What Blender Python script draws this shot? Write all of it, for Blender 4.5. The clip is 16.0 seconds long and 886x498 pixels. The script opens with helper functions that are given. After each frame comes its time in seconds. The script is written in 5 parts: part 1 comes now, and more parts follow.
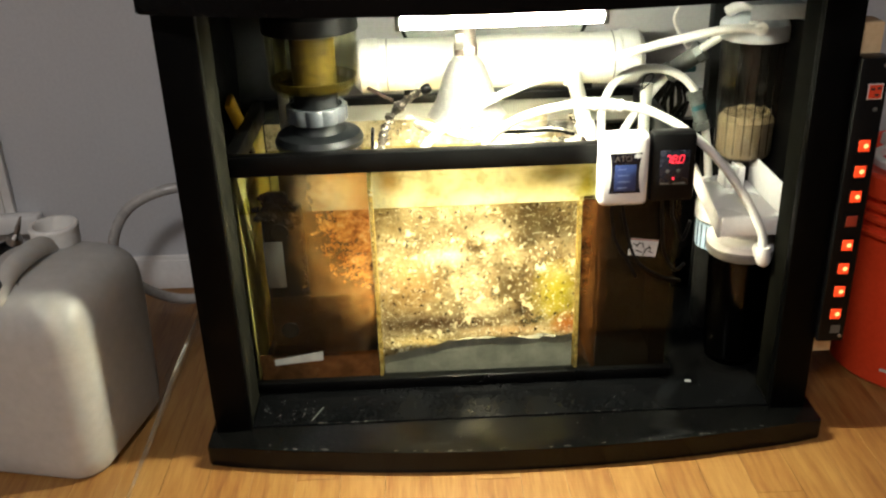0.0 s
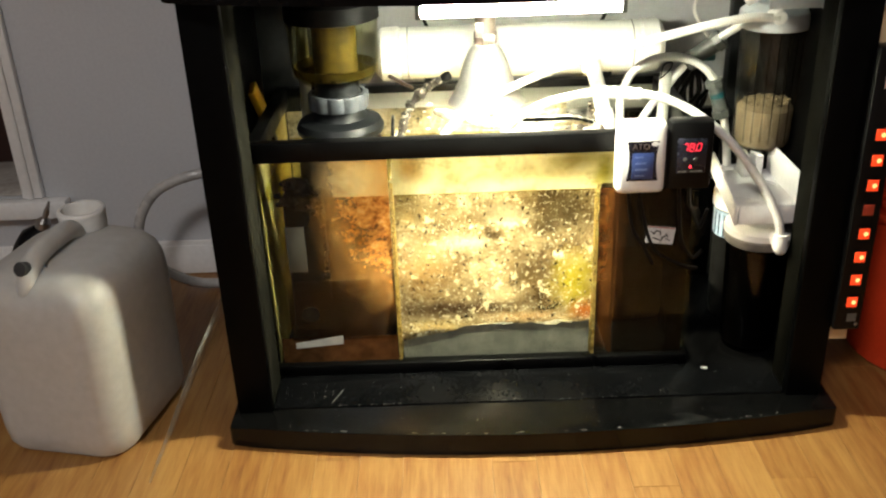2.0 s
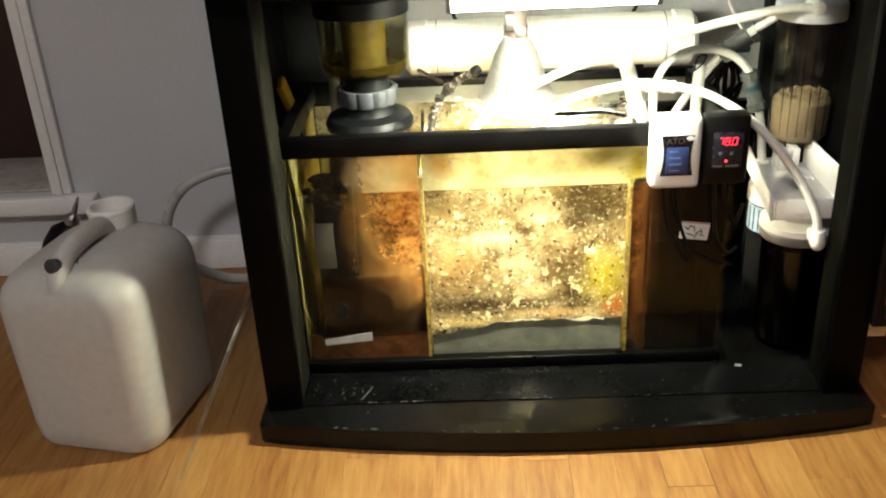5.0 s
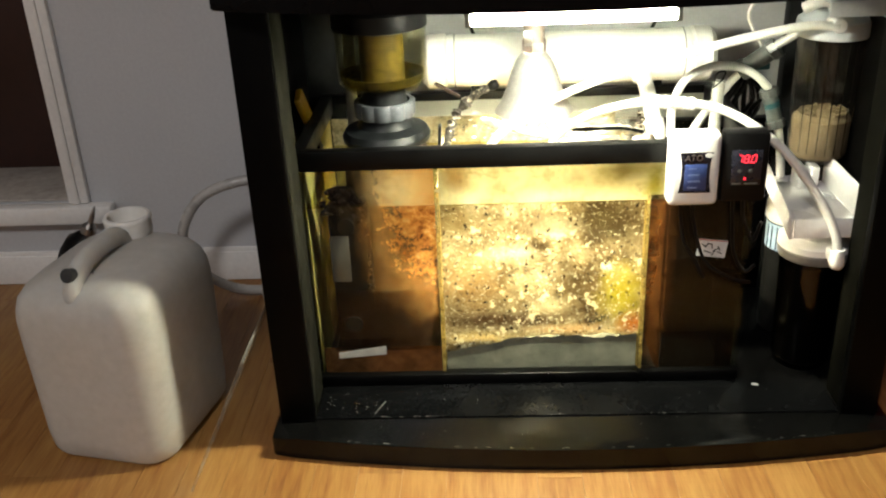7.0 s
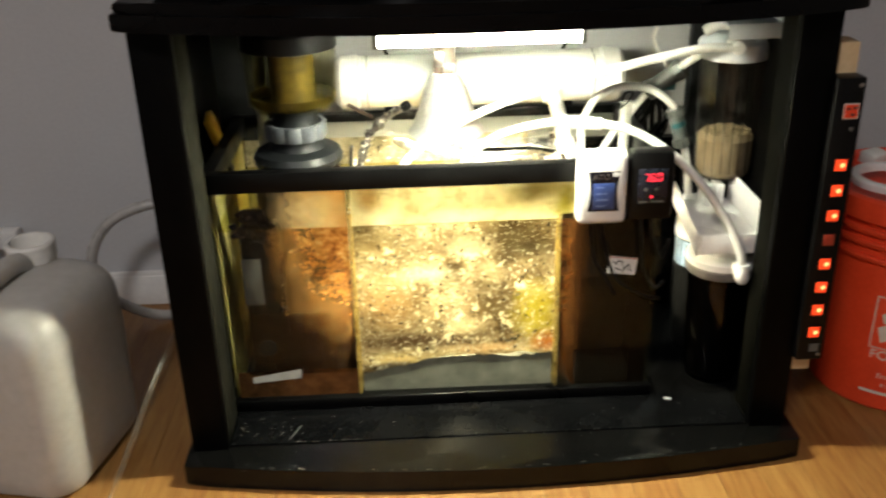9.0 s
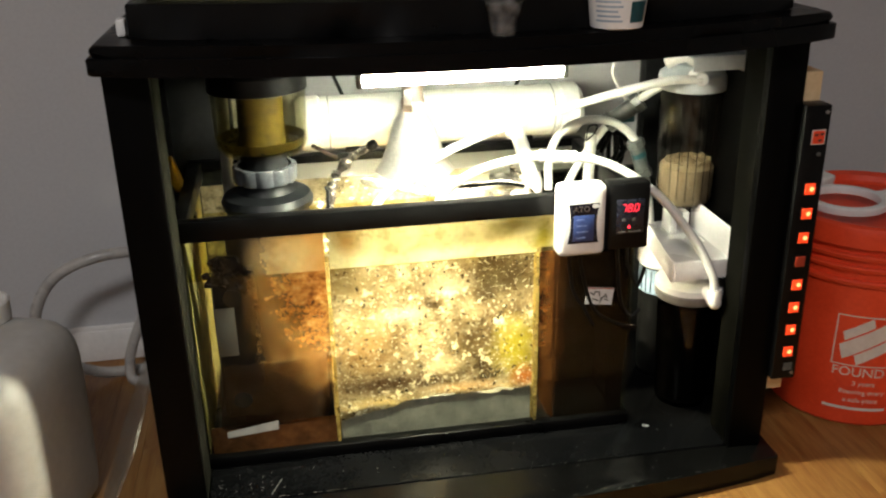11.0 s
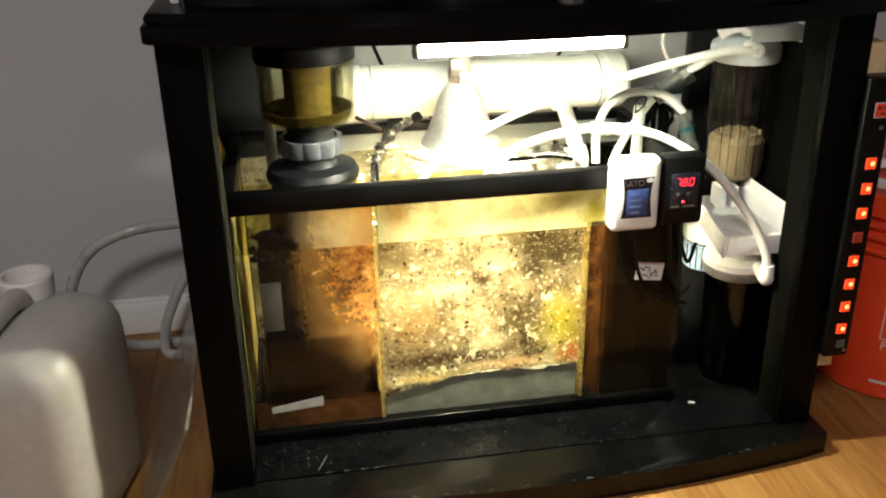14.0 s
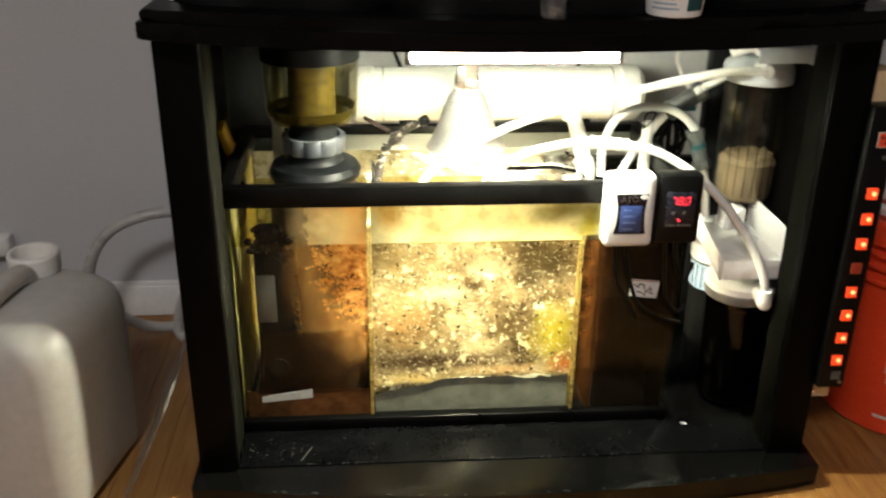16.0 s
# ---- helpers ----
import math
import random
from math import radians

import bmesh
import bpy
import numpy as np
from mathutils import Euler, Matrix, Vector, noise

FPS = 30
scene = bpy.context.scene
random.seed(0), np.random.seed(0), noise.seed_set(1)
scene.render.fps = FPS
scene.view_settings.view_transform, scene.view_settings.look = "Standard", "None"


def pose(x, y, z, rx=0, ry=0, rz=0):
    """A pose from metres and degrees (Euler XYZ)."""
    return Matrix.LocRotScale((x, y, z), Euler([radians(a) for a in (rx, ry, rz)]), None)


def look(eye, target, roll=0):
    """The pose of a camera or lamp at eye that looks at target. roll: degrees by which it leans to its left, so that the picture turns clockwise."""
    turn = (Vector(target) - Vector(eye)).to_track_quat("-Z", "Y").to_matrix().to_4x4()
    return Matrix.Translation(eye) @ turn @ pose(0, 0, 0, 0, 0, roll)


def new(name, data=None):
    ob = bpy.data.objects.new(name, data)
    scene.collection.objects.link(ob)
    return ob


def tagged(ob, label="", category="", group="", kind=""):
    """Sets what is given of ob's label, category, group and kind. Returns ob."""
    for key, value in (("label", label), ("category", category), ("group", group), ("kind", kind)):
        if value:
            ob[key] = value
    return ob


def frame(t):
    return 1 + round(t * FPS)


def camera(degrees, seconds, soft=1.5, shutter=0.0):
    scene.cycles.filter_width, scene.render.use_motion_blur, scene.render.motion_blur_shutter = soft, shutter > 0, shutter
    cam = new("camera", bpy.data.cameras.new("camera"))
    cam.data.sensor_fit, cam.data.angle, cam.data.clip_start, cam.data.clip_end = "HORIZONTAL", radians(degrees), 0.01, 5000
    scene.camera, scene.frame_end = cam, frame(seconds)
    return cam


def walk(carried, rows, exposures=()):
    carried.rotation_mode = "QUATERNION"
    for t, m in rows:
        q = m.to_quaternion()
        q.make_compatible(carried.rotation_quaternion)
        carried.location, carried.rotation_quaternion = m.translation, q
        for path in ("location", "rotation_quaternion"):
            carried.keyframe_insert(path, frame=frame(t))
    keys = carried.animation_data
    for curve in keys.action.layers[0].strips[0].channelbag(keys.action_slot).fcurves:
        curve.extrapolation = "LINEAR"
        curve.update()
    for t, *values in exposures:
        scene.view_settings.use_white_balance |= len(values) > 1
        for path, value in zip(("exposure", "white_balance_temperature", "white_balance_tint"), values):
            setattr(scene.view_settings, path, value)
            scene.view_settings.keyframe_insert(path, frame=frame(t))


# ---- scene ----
cam = camera(51.1, 16.0, soft=2.1, shutter=0.9)
PATH = [
    (0, (-0.123, 0.005, 0.882), (-0.089, 1.816, 0.034), -1.9),
    (0.5, (-0.129, 0.003, 0.881), (-0.109, 1.804, 0.011), -2.0),
    (1, (-0.131, -0.007, 0.882), (-0.137, 1.79, 0.006), -2.3),
    (1.5, (-0.13, -0.018, 0.883), (-0.151, 1.779, 0.004), -2.5),
    (2, (-0.117, -0.014, 0.887), (-0.133, 1.787, 0.018), -2.2),
    (2.5, (-0.114, -0.005, 0.886), (-0.102, 1.802, 0.03), -2.7),
    (3, (-0.12, -0.002, 0.885), (-0.115, 1.801, 0.019), -2.8),
    (3.5, (-0.13, 0.008, 0.882), (-0.137, 1.802, -0.004), -2.8),
    (4, (-0.129, 0.006, 0.883), (-0.173, 1.796, -0.008), -2.8),
    (6.5, (-0.13, 0.001, 0.89), (-0.207, 1.804, 0.028), -2.8),
    (7, (-0.133, 0.008, 0.887), (-0.225, 1.812, 0.03), -2.6),
    (7.5, (-0.118, 0.003, 0.888), (-0.22, 1.81, 0.038), -2.9),
    (8, (-0.112, 0.004, 0.888), (-0.185, 1.815, 0.043), -2.8),
    (8.5, (-0.107, 0.007, 0.889), (-0.127, 1.824, 0.054), -2.2),
    (9, (-0.106, 0.012, 0.888), (-0.049, 1.833, 0.062), -1.5),
    (9.5, (-0.132, 0.024, 0.9), (0.007, 1.842, 0.076), -0.4),
    (9.7, (-0.136, 0.017, 0.887), (-0.04, 1.858, 0.11), -1.1),
    (11.8, (-0.297, 0.067, 0.886), (0.102, 1.875, 0.13), -1.0),
    (12, (-0.301, 0.071, 0.888), (0.092, 1.87, 0.108), -0.7),
    (12.5, (-0.301, 0.069, 0.882), (0.041, 1.868, 0.076), -1.0),
    (13, (-0.306, 0.07, 0.883), (0.015, 1.868, 0.067), -0.9),
    (13.5, (-0.31, 0.074, 0.882), (-0.011, 1.876, 0.067), -1.0),
    (14, (-0.303, 0.077, 0.881), (-0.012, 1.882, 0.068), -1.0),
    (14.5, (-0.3, 0.077, 0.882), (0.009, 1.879, 0.072), -1.0),
    (15, (-0.294, 0.068, 0.884), (-0.007, 1.871, 0.067), -1.5),
    (15.5, (-0.269, 0.065, 0.887), (0.011, 1.869, 0.07), -0.5),
    (16, (-0.19, 0.055, 0.895), (-0.052, 1.875, 0.078), 0.7),
]
walk(cam, [(t, look(eye, target, roll)) for t, eye, target, roll in PATH])


# ---- light ----
world = bpy.data.worlds.new("room_world")
world.use_nodes = True
world.node_tree.nodes["Background"].inputs[0].default_value = (0.03, 0.035, 0.05, 1)
world.node_tree.nodes["Background"].inputs[1].default_value = 0.3
scene.world = world
scene.view_settings.exposure = 0.0


def area_lamp(name, m, w, h, watts, colour):
    d = bpy.data.lights.new(name, "AREA")
    d.shape, d.size, d.size_y, d.energy, d.color = "RECTANGLE", w, h, watts, colour
    ob = new(name, d)
    ob.matrix_world = m
    return ob


ROOM_WATTS, STRIP_GLOW, BULB_GLOW = 40.0, 740.0, 1080.0
area_lamp("ceiling_lamp_light", look((-0.7, -0.9, 2.33), (-0.7, -0.9, 0)), 0.5, 0.5, ROOM_WATTS, (1.0, 0.97, 0.94))


# ---- materials ----
def mat_new(name):
    m = bpy.data.materials.new(name)
    m.use_nodes = True
    nt = m.node_tree
    return m, nt, nt.nodes, nt.links


def ramp(nt, fac, stops, interp="LINEAR"):
    r = nt.nodes.new("ShaderNodeValToRGB")
    r.color_ramp.interpolation = interp
    els = r.color_ramp.elements
    while len(els) < len(stops):
        els.new(0.5)
    for e, (p, c) in zip(els, stops):
        e.position = p
        e.color = (*c, 1) if len(c) == 3 else c
    nt.links.new(fac, r.inputs[0])
    return r.outputs[0]


def noise_tex(nt, scale, detail=4.0, rough=0.55, stretch=None, offset=None, kind="Object"):
    tc = nt.nodes.new("ShaderNodeTexCoord")
    out = tc.outputs[kind]
    if stretch or offset is not None:
        mp = nt.nodes.new("ShaderNodeMapping")
        nt.links.new(out, mp.inputs[0])
        if stretch:
            mp.inputs[3].default_value = stretch
        if offset is not None:
            nt.links.new(offset, mp.inputs[1])
        out = mp.outputs[0]
    n = nt.nodes.new("ShaderNodeTexNoise")
    n.inputs["Scale"].default_value, n.inputs["Detail"].default_value, n.inputs["Roughness"].default_value = scale, detail, rough
    nt.links.new(out, n.inputs["Vector"])
    return n.outputs[0]


def surf(name, a, b, scale=8.0, fine=120.0, rough=0.5, spread=0.12, bump=0.1, metal=0.0, dist=0.002, trans=0.0, coat=0.0, sss=0.0, spec=0.5, specks=None, speck_scale=90.0, speck_at=0.68):
    """A surface between two colours, with stains of one size, a grain of another, and relief."""
    m, nt, nodes, links = mat_new(name)
    bs = nodes["Principled BSDF"]
    big, small = noise_tex(nt, scale), noise_tex(nt, fine, 3.0)
    mix = nodes.new("ShaderNodeMath")
    mix.operation = "MULTIPLY_ADD"
    links.new(small, mix.inputs[0])
    mix.inputs[1].default_value = 0.45
    sub = nodes.new("ShaderNodeMath")
    sub.operation = "MULTIPLY"
    links.new(big, sub.inputs[0])
    sub.inputs[1].default_value = 0.6
    links.new(sub.outputs[0], mix.inputs[2])
    col = ramp(nt, mix.outputs[0], [(0.36, a), (0.68, b)])
    if specks:
        dust = noise_tex(nt, speck_scale, 6.0, 0.75)
        f = ramp(nt, dust, [(speck_at, (0, 0, 0)), (speck_at + 0.05, (1, 1, 1))])
        mx = nodes.new("ShaderNodeMix")
        mx.data_type = "RGBA"
        links.new(f, mx.inputs[0])
        links.new(col, mx.inputs[6])
        mx.inputs[7].default_value = (*specks, 1)
        col = mx.outputs[2]
    links.new(col, bs.inputs["Base Color"])
    rr = nodes.new("ShaderNodeMapRange")
    links.new(big, rr.inputs[0])
    rr.inputs[1].default_value, rr.inputs[2].default_value = 0.3, 0.7
    rr.inputs[3].default_value, rr.inputs[4].default_value = max(0.03, rough - spread), min(1, rough + spread)
    links.new(rr.outputs[0], bs.inputs["Roughness"])
    bs.inputs["Metallic"].default_value = metal
    bs.inputs["Specular IOR Level"].default_value = spec
    bs.inputs["Transmission Weight"].default_value = trans
    bs.inputs["Coat Weight"].default_value = coat
    if sss:
        bs.inputs["Subsurface Weight"].default_value = sss
        bs.inputs["Subsurface Scale"].default_value = 1.0
        bs.inputs["Subsurface Radius"].default_value = (0.03, 0.025, 0.02)
    if bump:
        bp = nodes.new("ShaderNodeBump")
        bp.inputs["Strength"].default_value, bp.inputs["Distance"].default_value = bump, dist
        links.new(mix.outputs[0], bp.inputs["Height"])
        links.new(bp.outputs[0], bs.inputs["Normal"])
    return m


def glass(name, tint=(0.95, 0.98, 0.96), gloss_rough=0.03, level=1.0, smear=0.0):
    """A thin clear pane or wall: light passes straight, with gloss by Fresnel and a faint smear."""
    m, nt, nodes, links = mat_new(name)
    nodes.remove(nodes["Principled BSDF"])
    tr, gl, lw, pw, fr, mx = (nodes.new("ShaderNode" + k) for k in ("BsdfTransparent", "BsdfGlossy", "LayerWeight", "Math", "Math", "MixShader"))
    tr.inputs[0].default_value = (*tint, 1)
    gl.inputs["Roughness"].default_value = gloss_rough
    pw.operation, fr.operation = "POWER", "MULTIPLY_ADD"
    links.new(lw.outputs["Facing"], pw.inputs[0])
    pw.inputs[1].default_value = 4.0
    links.new(pw.outputs[0], fr.inputs[0])
    fr.inputs[1].default_value, fr.inputs[2].default_value = 0.6 * level, 0.025 * level
    links.new(fr.outputs[0], mx.inputs[0])
    links.new(tr.outputs[0], mx.inputs[1])
    links.new(gl.outputs[0], mx.inputs[2])
    out = mx.outputs[0]
    if smear:
        df, mx2 = nodes.new("ShaderNodeBsdfDiffuse"), nodes.new("ShaderNodeMixShader")
        df.inputs[0].default_value = (0.8, 0.78, 0.7, 1)
        f = ramp(nt, noise_tex(nt, 60, 6, 0.7), [(0.45, (0, 0, 0)), (0.75, (smear, smear, smear))])
        links.new(f, mx2.inputs[0])
        links.new(out, mx2.inputs[1])
        links.new(df.outputs[0], mx2.inputs[2])
        out = mx2.outputs[0]
    links.new(out, nodes["Material Output"].inputs[0])
    return m


def blot(nt, centre, reach, ragged=0.9, scale=18.0, soft=0.5):
    """One round a centre, for growth or painted light and shade, with a ragged edge; nought far from it."""
    tc, mp, ln = nt.nodes.new("ShaderNodeTexCoord"), nt.nodes.new("ShaderNodeMapping"), nt.nodes.new("ShaderNodeVectorMath")
    mp.inputs[1].default_value = (-centre[0] / reach[0], 0, -centre[1] / reach[1])
    mp.inputs[3].default_value = (1 / reach[0], 0, 1 / reach[1])
    ln.operation = "LENGTH"
    nt.links.new(tc.outputs["Object"], mp.inputs[0])
    nt.links.new(mp.outputs[0], ln.inputs[0])
    add = nt.nodes.new("ShaderNodeMath")
    add.operation = "MULTIPLY_ADD"
    nt.links.new(noise_tex(nt, scale, 6, 0.65), add.inputs[0])
    add.inputs[1].default_value = ragged
    nt.links.new(ln.outputs["Value"], add.inputs[2])
    edge = 0.8 + ragged * 0.5
    mr = nt.nodes.new("ShaderNodeMapRange")
    nt.links.new(add.outputs[0], mr.inputs[0])
    mr.inputs[1].default_value, mr.inputs[2].default_value, mr.inputs[3].default_value, mr.inputs[4].default_value = edge - soft, edge + soft, 1, 0
    return mr.outputs[0]


def tinted(nt, col, fac, tint, amount=0.85):
    mx, mul = nt.nodes.new("ShaderNodeMix"), nt.nodes.new("ShaderNodeMath")
    mx.data_type, mul.operation = "RGBA", "MULTIPLY"
    nt.links.new(fac, mul.inputs[0])
    mul.inputs[1].default_value = amount
    nt.links.new(mul.outputs[0], mx.inputs[0])
    nt.links.new(col, mx.inputs[6])
    mx.inputs[7].default_value = (*tint, 1)
    return mx.outputs[2]


def film(name, cols, scale, cover, fine=260.0, lo=0.0, glow=0.6, round_=None, cscale=None, spots=()):
    """A film on a pane, algae or painted glare and shade: grains and blotches that scatter light through, with clear
    gaps between.
    """
    m, nt, nodes, links = mat_new(name)
    nodes.remove(nodes["Principled BSDF"])
    big, small = noise_tex(nt, scale, 5, 0.6), noise_tex(nt, fine, 5, 0.7)
    add = nodes.new("ShaderNodeMath")
    add.operation = "MULTIPLY_ADD"
    links.new(small, add.inputs[0])
    add.inputs[1].default_value = 0.7
    h = nodes.new("ShaderNodeMath")
    h.operation = "MULTIPLY"
    links.new(big, h.inputs[0])
    h.inputs[1].default_value = 0.7
    links.new(h.outputs[0], add.inputs[2])
    fac = ramp(nt, add.outputs[0], [(cover - 0.08, (lo, lo, lo)), (cover + 0.1, (0.93, 0.93, 0.93))])
    if round_:
        mul = nodes.new("ShaderNodeMath")
        mul.operation = "MULTIPLY"
        links.new(fac, mul.inputs[0])
        links.new(blot(nt, *round_), mul.inputs[1])
        fac = mul.outputs[0]
    col = ramp(nt, noise_tex(nt, cscale or scale * 2.3, 7, 0.72), [(0.3 + 0.4 * k / max(1, len(cols) - 1), c) for k, c in enumerate(cols)])
    for centre, reach, tint in spots:
        col = tinted(nt, col, blot(nt, centre, reach, 1.0, 34), tint)
    df, tl, mx, tr, mx2 = (nodes.new("ShaderNode" + k) for k in ("BsdfDiffuse", "BsdfTranslucent", "MixShader", "BsdfTransparent", "MixShader"))
    links.new(col, df.inputs[0])
    links.new(col, tl.inputs[0])
    mx.inputs[0].default_value = glow
    links.new(df.outputs[0], mx.inputs[1])
    links.new(tl.outputs[0], mx.inputs[2])
    links.new(fac, mx2.inputs[0])
    links.new(tr.outputs[0], mx2.inputs[1])
    links.new(mx.outputs[0], mx2.inputs[2])
    links.new(mx2.outputs[0], nodes["Material Output"].inputs[0])
    return m


def growth(name):
    """Thick growth on a pane: cream crusts, rusty gaps and pale grains, lit through from behind."""
    m, nt, nodes, links = mat_new(name)
    nodes.remove(nodes["Principled BSDF"])
    patch, crust, grain = noise_tex(nt, 13, 3, 0.5), noise_tex(nt, 46, 9, 0.8), noise_tex(nt, 170, 5, 0.7)
    mixv = nodes.new("ShaderNodeMath")
    mixv.operation = "MULTIPLY_ADD"
    links.new(patch, mixv.inputs[0])
    mixv.inputs[1].default_value = 0.34
    half = nodes.new("ShaderNodeMath")
    half.operation = "MULTIPLY"
    links.new(crust, half.inputs[0])
    half.inputs[1].default_value = 0.68
    links.new(half.outputs[0], mixv.inputs[2])
    col = ramp(nt, mixv.outputs[0], [(0.40, (0.1, 0.066, 0.034)), (0.45, (0.24, 0.178, 0.1)), (0.49, (0.35, 0.282, 0.178)), (0.55, (0.44, 0.37, 0.25)), (0.63, (0.82, 0.75, 0.57))])
    patches = (
        ((-0.164, 0.317), (0.05, 0.045), (0.4, 0.33, 0.2)), ((-0.156, 0.219), (0.05, 0.05), (0.56, 0.4, 0.21)),
        ((0.054, 0.312), (0.055, 0.04), (0.14, 0.11, 0.06)), ((0.016, 0.2), (0.045, 0.03), (0.2, 0.14, 0.065)),
        ((-0.11, 0.146), (0.095, 0.015), (0.1, 0.05, 0.025)), ((0.078, 0.187), (0.035, 0.055), (0.56, 0.5, 0.035)),
        ((0.095, 0.137), (0.024, 0.018), (0.6, 0.2, 0.03)), ((-0.026, 0.308), (0.04, 0.018), (0.97, 0.94, 0.8)),
        ((-0.093, 0.262), (0.042, 0.015), (0.97, 0.94, 0.8)), ((-0.038, 0.17), (0.034, 0.015), (0.92, 0.84, 0.62)),
        ((-0.14, 0.112), (0.06, 0.013), (0.88, 0.74, 0.44)), ((0.0, 0.127), (0.07, 0.009), (0.8, 0.6, 0.38)))
    for centre, reach, tint in patches:
        col = tinted(nt, col, blot(nt, centre, reach, 1.2, 44), tint, 0.55 if tint[2] > 0.6 else 0.8)
    dots = ramp(nt, grain, [(0.57, (0, 0, 0)), (0.62, (1, 1, 1))])
    mx = nodes.new("ShaderNodeMix")
    mx.data_type = "RGBA"
    links.new(dots, mx.inputs[0])
    links.new(col, mx.inputs[6])
    mx.inputs[7].default_value = (0.96, 0.93, 0.8, 1)
    clots = ramp(nt, noise_tex(nt, 62, 3, 0.5), [(0.62, (0, 0, 0)), (0.66, (1, 1, 1))])
    mc = nodes.new("ShaderNodeMix")
    mc.data_type = "RGBA"
    links.new(clots, mc.inputs[0])
    links.new(mx.outputs[2], mc.inputs[6])
    mc.inputs[7].default_value = (0.95, 0.9, 0.72, 1)
    pits = ramp(nt, noise_tex(nt, 120, 4, 0.6), [(0.355, (1, 1, 1)), (0.41, (0, 0, 0))])
    mx3 = nodes.new("ShaderNodeMix")
    mx3.data_type = "RGBA"
    links.new(pits, mx3.inputs[0])
    links.new(mc.outputs[2], mx3.inputs[6])
    mx3.inputs[7].default_value = (0.085, 0.055, 0.022, 1)
    cover = ramp(nt, noise_tex(nt, 15, 5, 0.6), [(0.36, (0.62, 0.62, 0.62)), (0.56, (0.95, 0.95, 0.95))])
    df, tl, m1, tr, m2 = (nodes.new("ShaderNode" + k) for k in ("BsdfDiffuse", "BsdfTranslucent", "MixShader", "BsdfTransparent", "MixShader"))
    links.new(mx3.outputs[2], df.inputs[0])
    links.new(mx3.outputs[2], tl.inputs[0])
    m1.inputs[0].default_value = 0.65
    links.new(df.outputs[0], m1.inputs[1])
    links.new(tl.outputs[0], m1.inputs[2])
    links.new(cover, m2.inputs[0])
    links.new(tr.outputs[0], m2.inputs[1])
    links.new(m1.outputs[0], m2.inputs[2])
    links.new(m2.outputs[0], nodes["Material Output"].inputs[0])
    return m


def glow(name, colour, strength):
    m, nt, nodes, links = mat_new(name)
    bs = nodes["Principled BSDF"]
    bs.inputs["Base Color"].default_value = (*colour, 1)
    bs.inputs["Emission Color"].default_value = (*colour, 1)
    bs.inputs["Emission Strength"].default_value = strength
    return m


def wood_floor(name):
    m, nt, nodes, links = mat_new(name)
    bs = nodes["Principled BSDF"]
    info = nodes.new("ShaderNodeObjectInfo")
    off = nodes.new("ShaderNodeMath")
    off.operation = "MULTIPLY"
    links.new(info.outputs["Random"], off.inputs[0])
    off.inputs[1].default_value = 37.0
    grain = noise_tex(nt, 9.0, 6, 0.6, (9.0, 0.9, 1.0), off.outputs[0])
    pore = noise_tex(nt, 60.0, 4, 0.6, (8.0, 0.35, 1.0), off.outputs[0])
    blot = noise_tex(nt, 2.2, 3, 0.5, (2.0, 0.7, 1.0), off.outputs[0])
    a = nodes.new("ShaderNodeMath")
    a.operation = "MULTIPLY_ADD"
    links.new(grain, a.inputs[0])
    a.inputs[1].default_value = 0.6
    b = nodes.new("ShaderNodeMath")
    b.operation = "MULTIPLY_ADD"
    links.new(pore, b.inputs[0])
    b.inputs[1].default_value = 0.25
    c = nodes.new("ShaderNodeMath")
    c.operation = "MULTIPLY_ADD"
    links.new(info.outputs["Random"], c.inputs[0])
    c.inputs[1].default_value = 0.34
    links.new(blot, c.inputs[2])
    d = nodes.new("ShaderNodeMath")
    d.operation = "MULTIPLY"
    links.new(c.outputs[0], d.inputs[0])
    d.inputs[1].default_value = 0.22
    links.new(d.outputs[0], b.inputs[2])
    links.new(b.outputs[0], a.inputs[2])
    col = ramp(nt, a.outputs[0], [(0.36, (0.145, 0.05, 0.013)), (0.52, (0.25, 0.11, 0.029)), (0.7, (0.35, 0.186, 0.056))])
    links.new(col, bs.inputs["Base Color"])
    bs.inputs["Roughness"].default_value = 0.38
    bp = nodes.new("ShaderNodeBump")
    bp.inputs["Strength"].default_value, bp.inputs["Distance"].default_value = 0.12, 0.001
    links.new(a.outputs[0], bp.inputs["Height"])
    links.new(bp.outputs[0], bs.inputs["Normal"])
    return m


M_WALL = surf("grey_wall_paint", (0.465, 0.472, 0.497), (0.535, 0.542, 0.563), 1.6, 160, 0.75, bump=0.12)
M_CEIL = surf("ceiling_white", (0.72, 0.71, 0.68), (0.8, 0.79, 0.76), 2, 120, 0.85)
M_TRIM = surf("white_trim_paint", (0.74, 0.73, 0.72), (0.86, 0.85, 0.84), 5, 90, 0.45, bump=0.08)
M_FLOOR = wood_floor("oak_laminate")
M_DUST = surf("dusty_ledge", (0.3, 0.27, 0.24), (0.5, 0.46, 0.42), 9, 70, 0.8, bump=0.3)
M_DARKWOOD = surf("dark_brown_board", (0.018, 0.006, 0.004), (0.035, 0.011, 0.007), 3, 60, 0.5)
M_BLACK = surf("black_stained_wood", (0.0008, 0.0008, 0.0009), (0.0024, 0.0022, 0.0022), 6, 80, 0.26, 0.08, 0.1, specks=(0.03, 0.028, 0.025), speck_scale=140, speck_at=0.78, spec=0.1)
M_RAW = surf("worn_grey_black_board", (0.0014, 0.0014, 0.0011), (0.005, 0.0047, 0.0034), 7, 60, 0.6, 0.1, 0.15, spec=0.02)
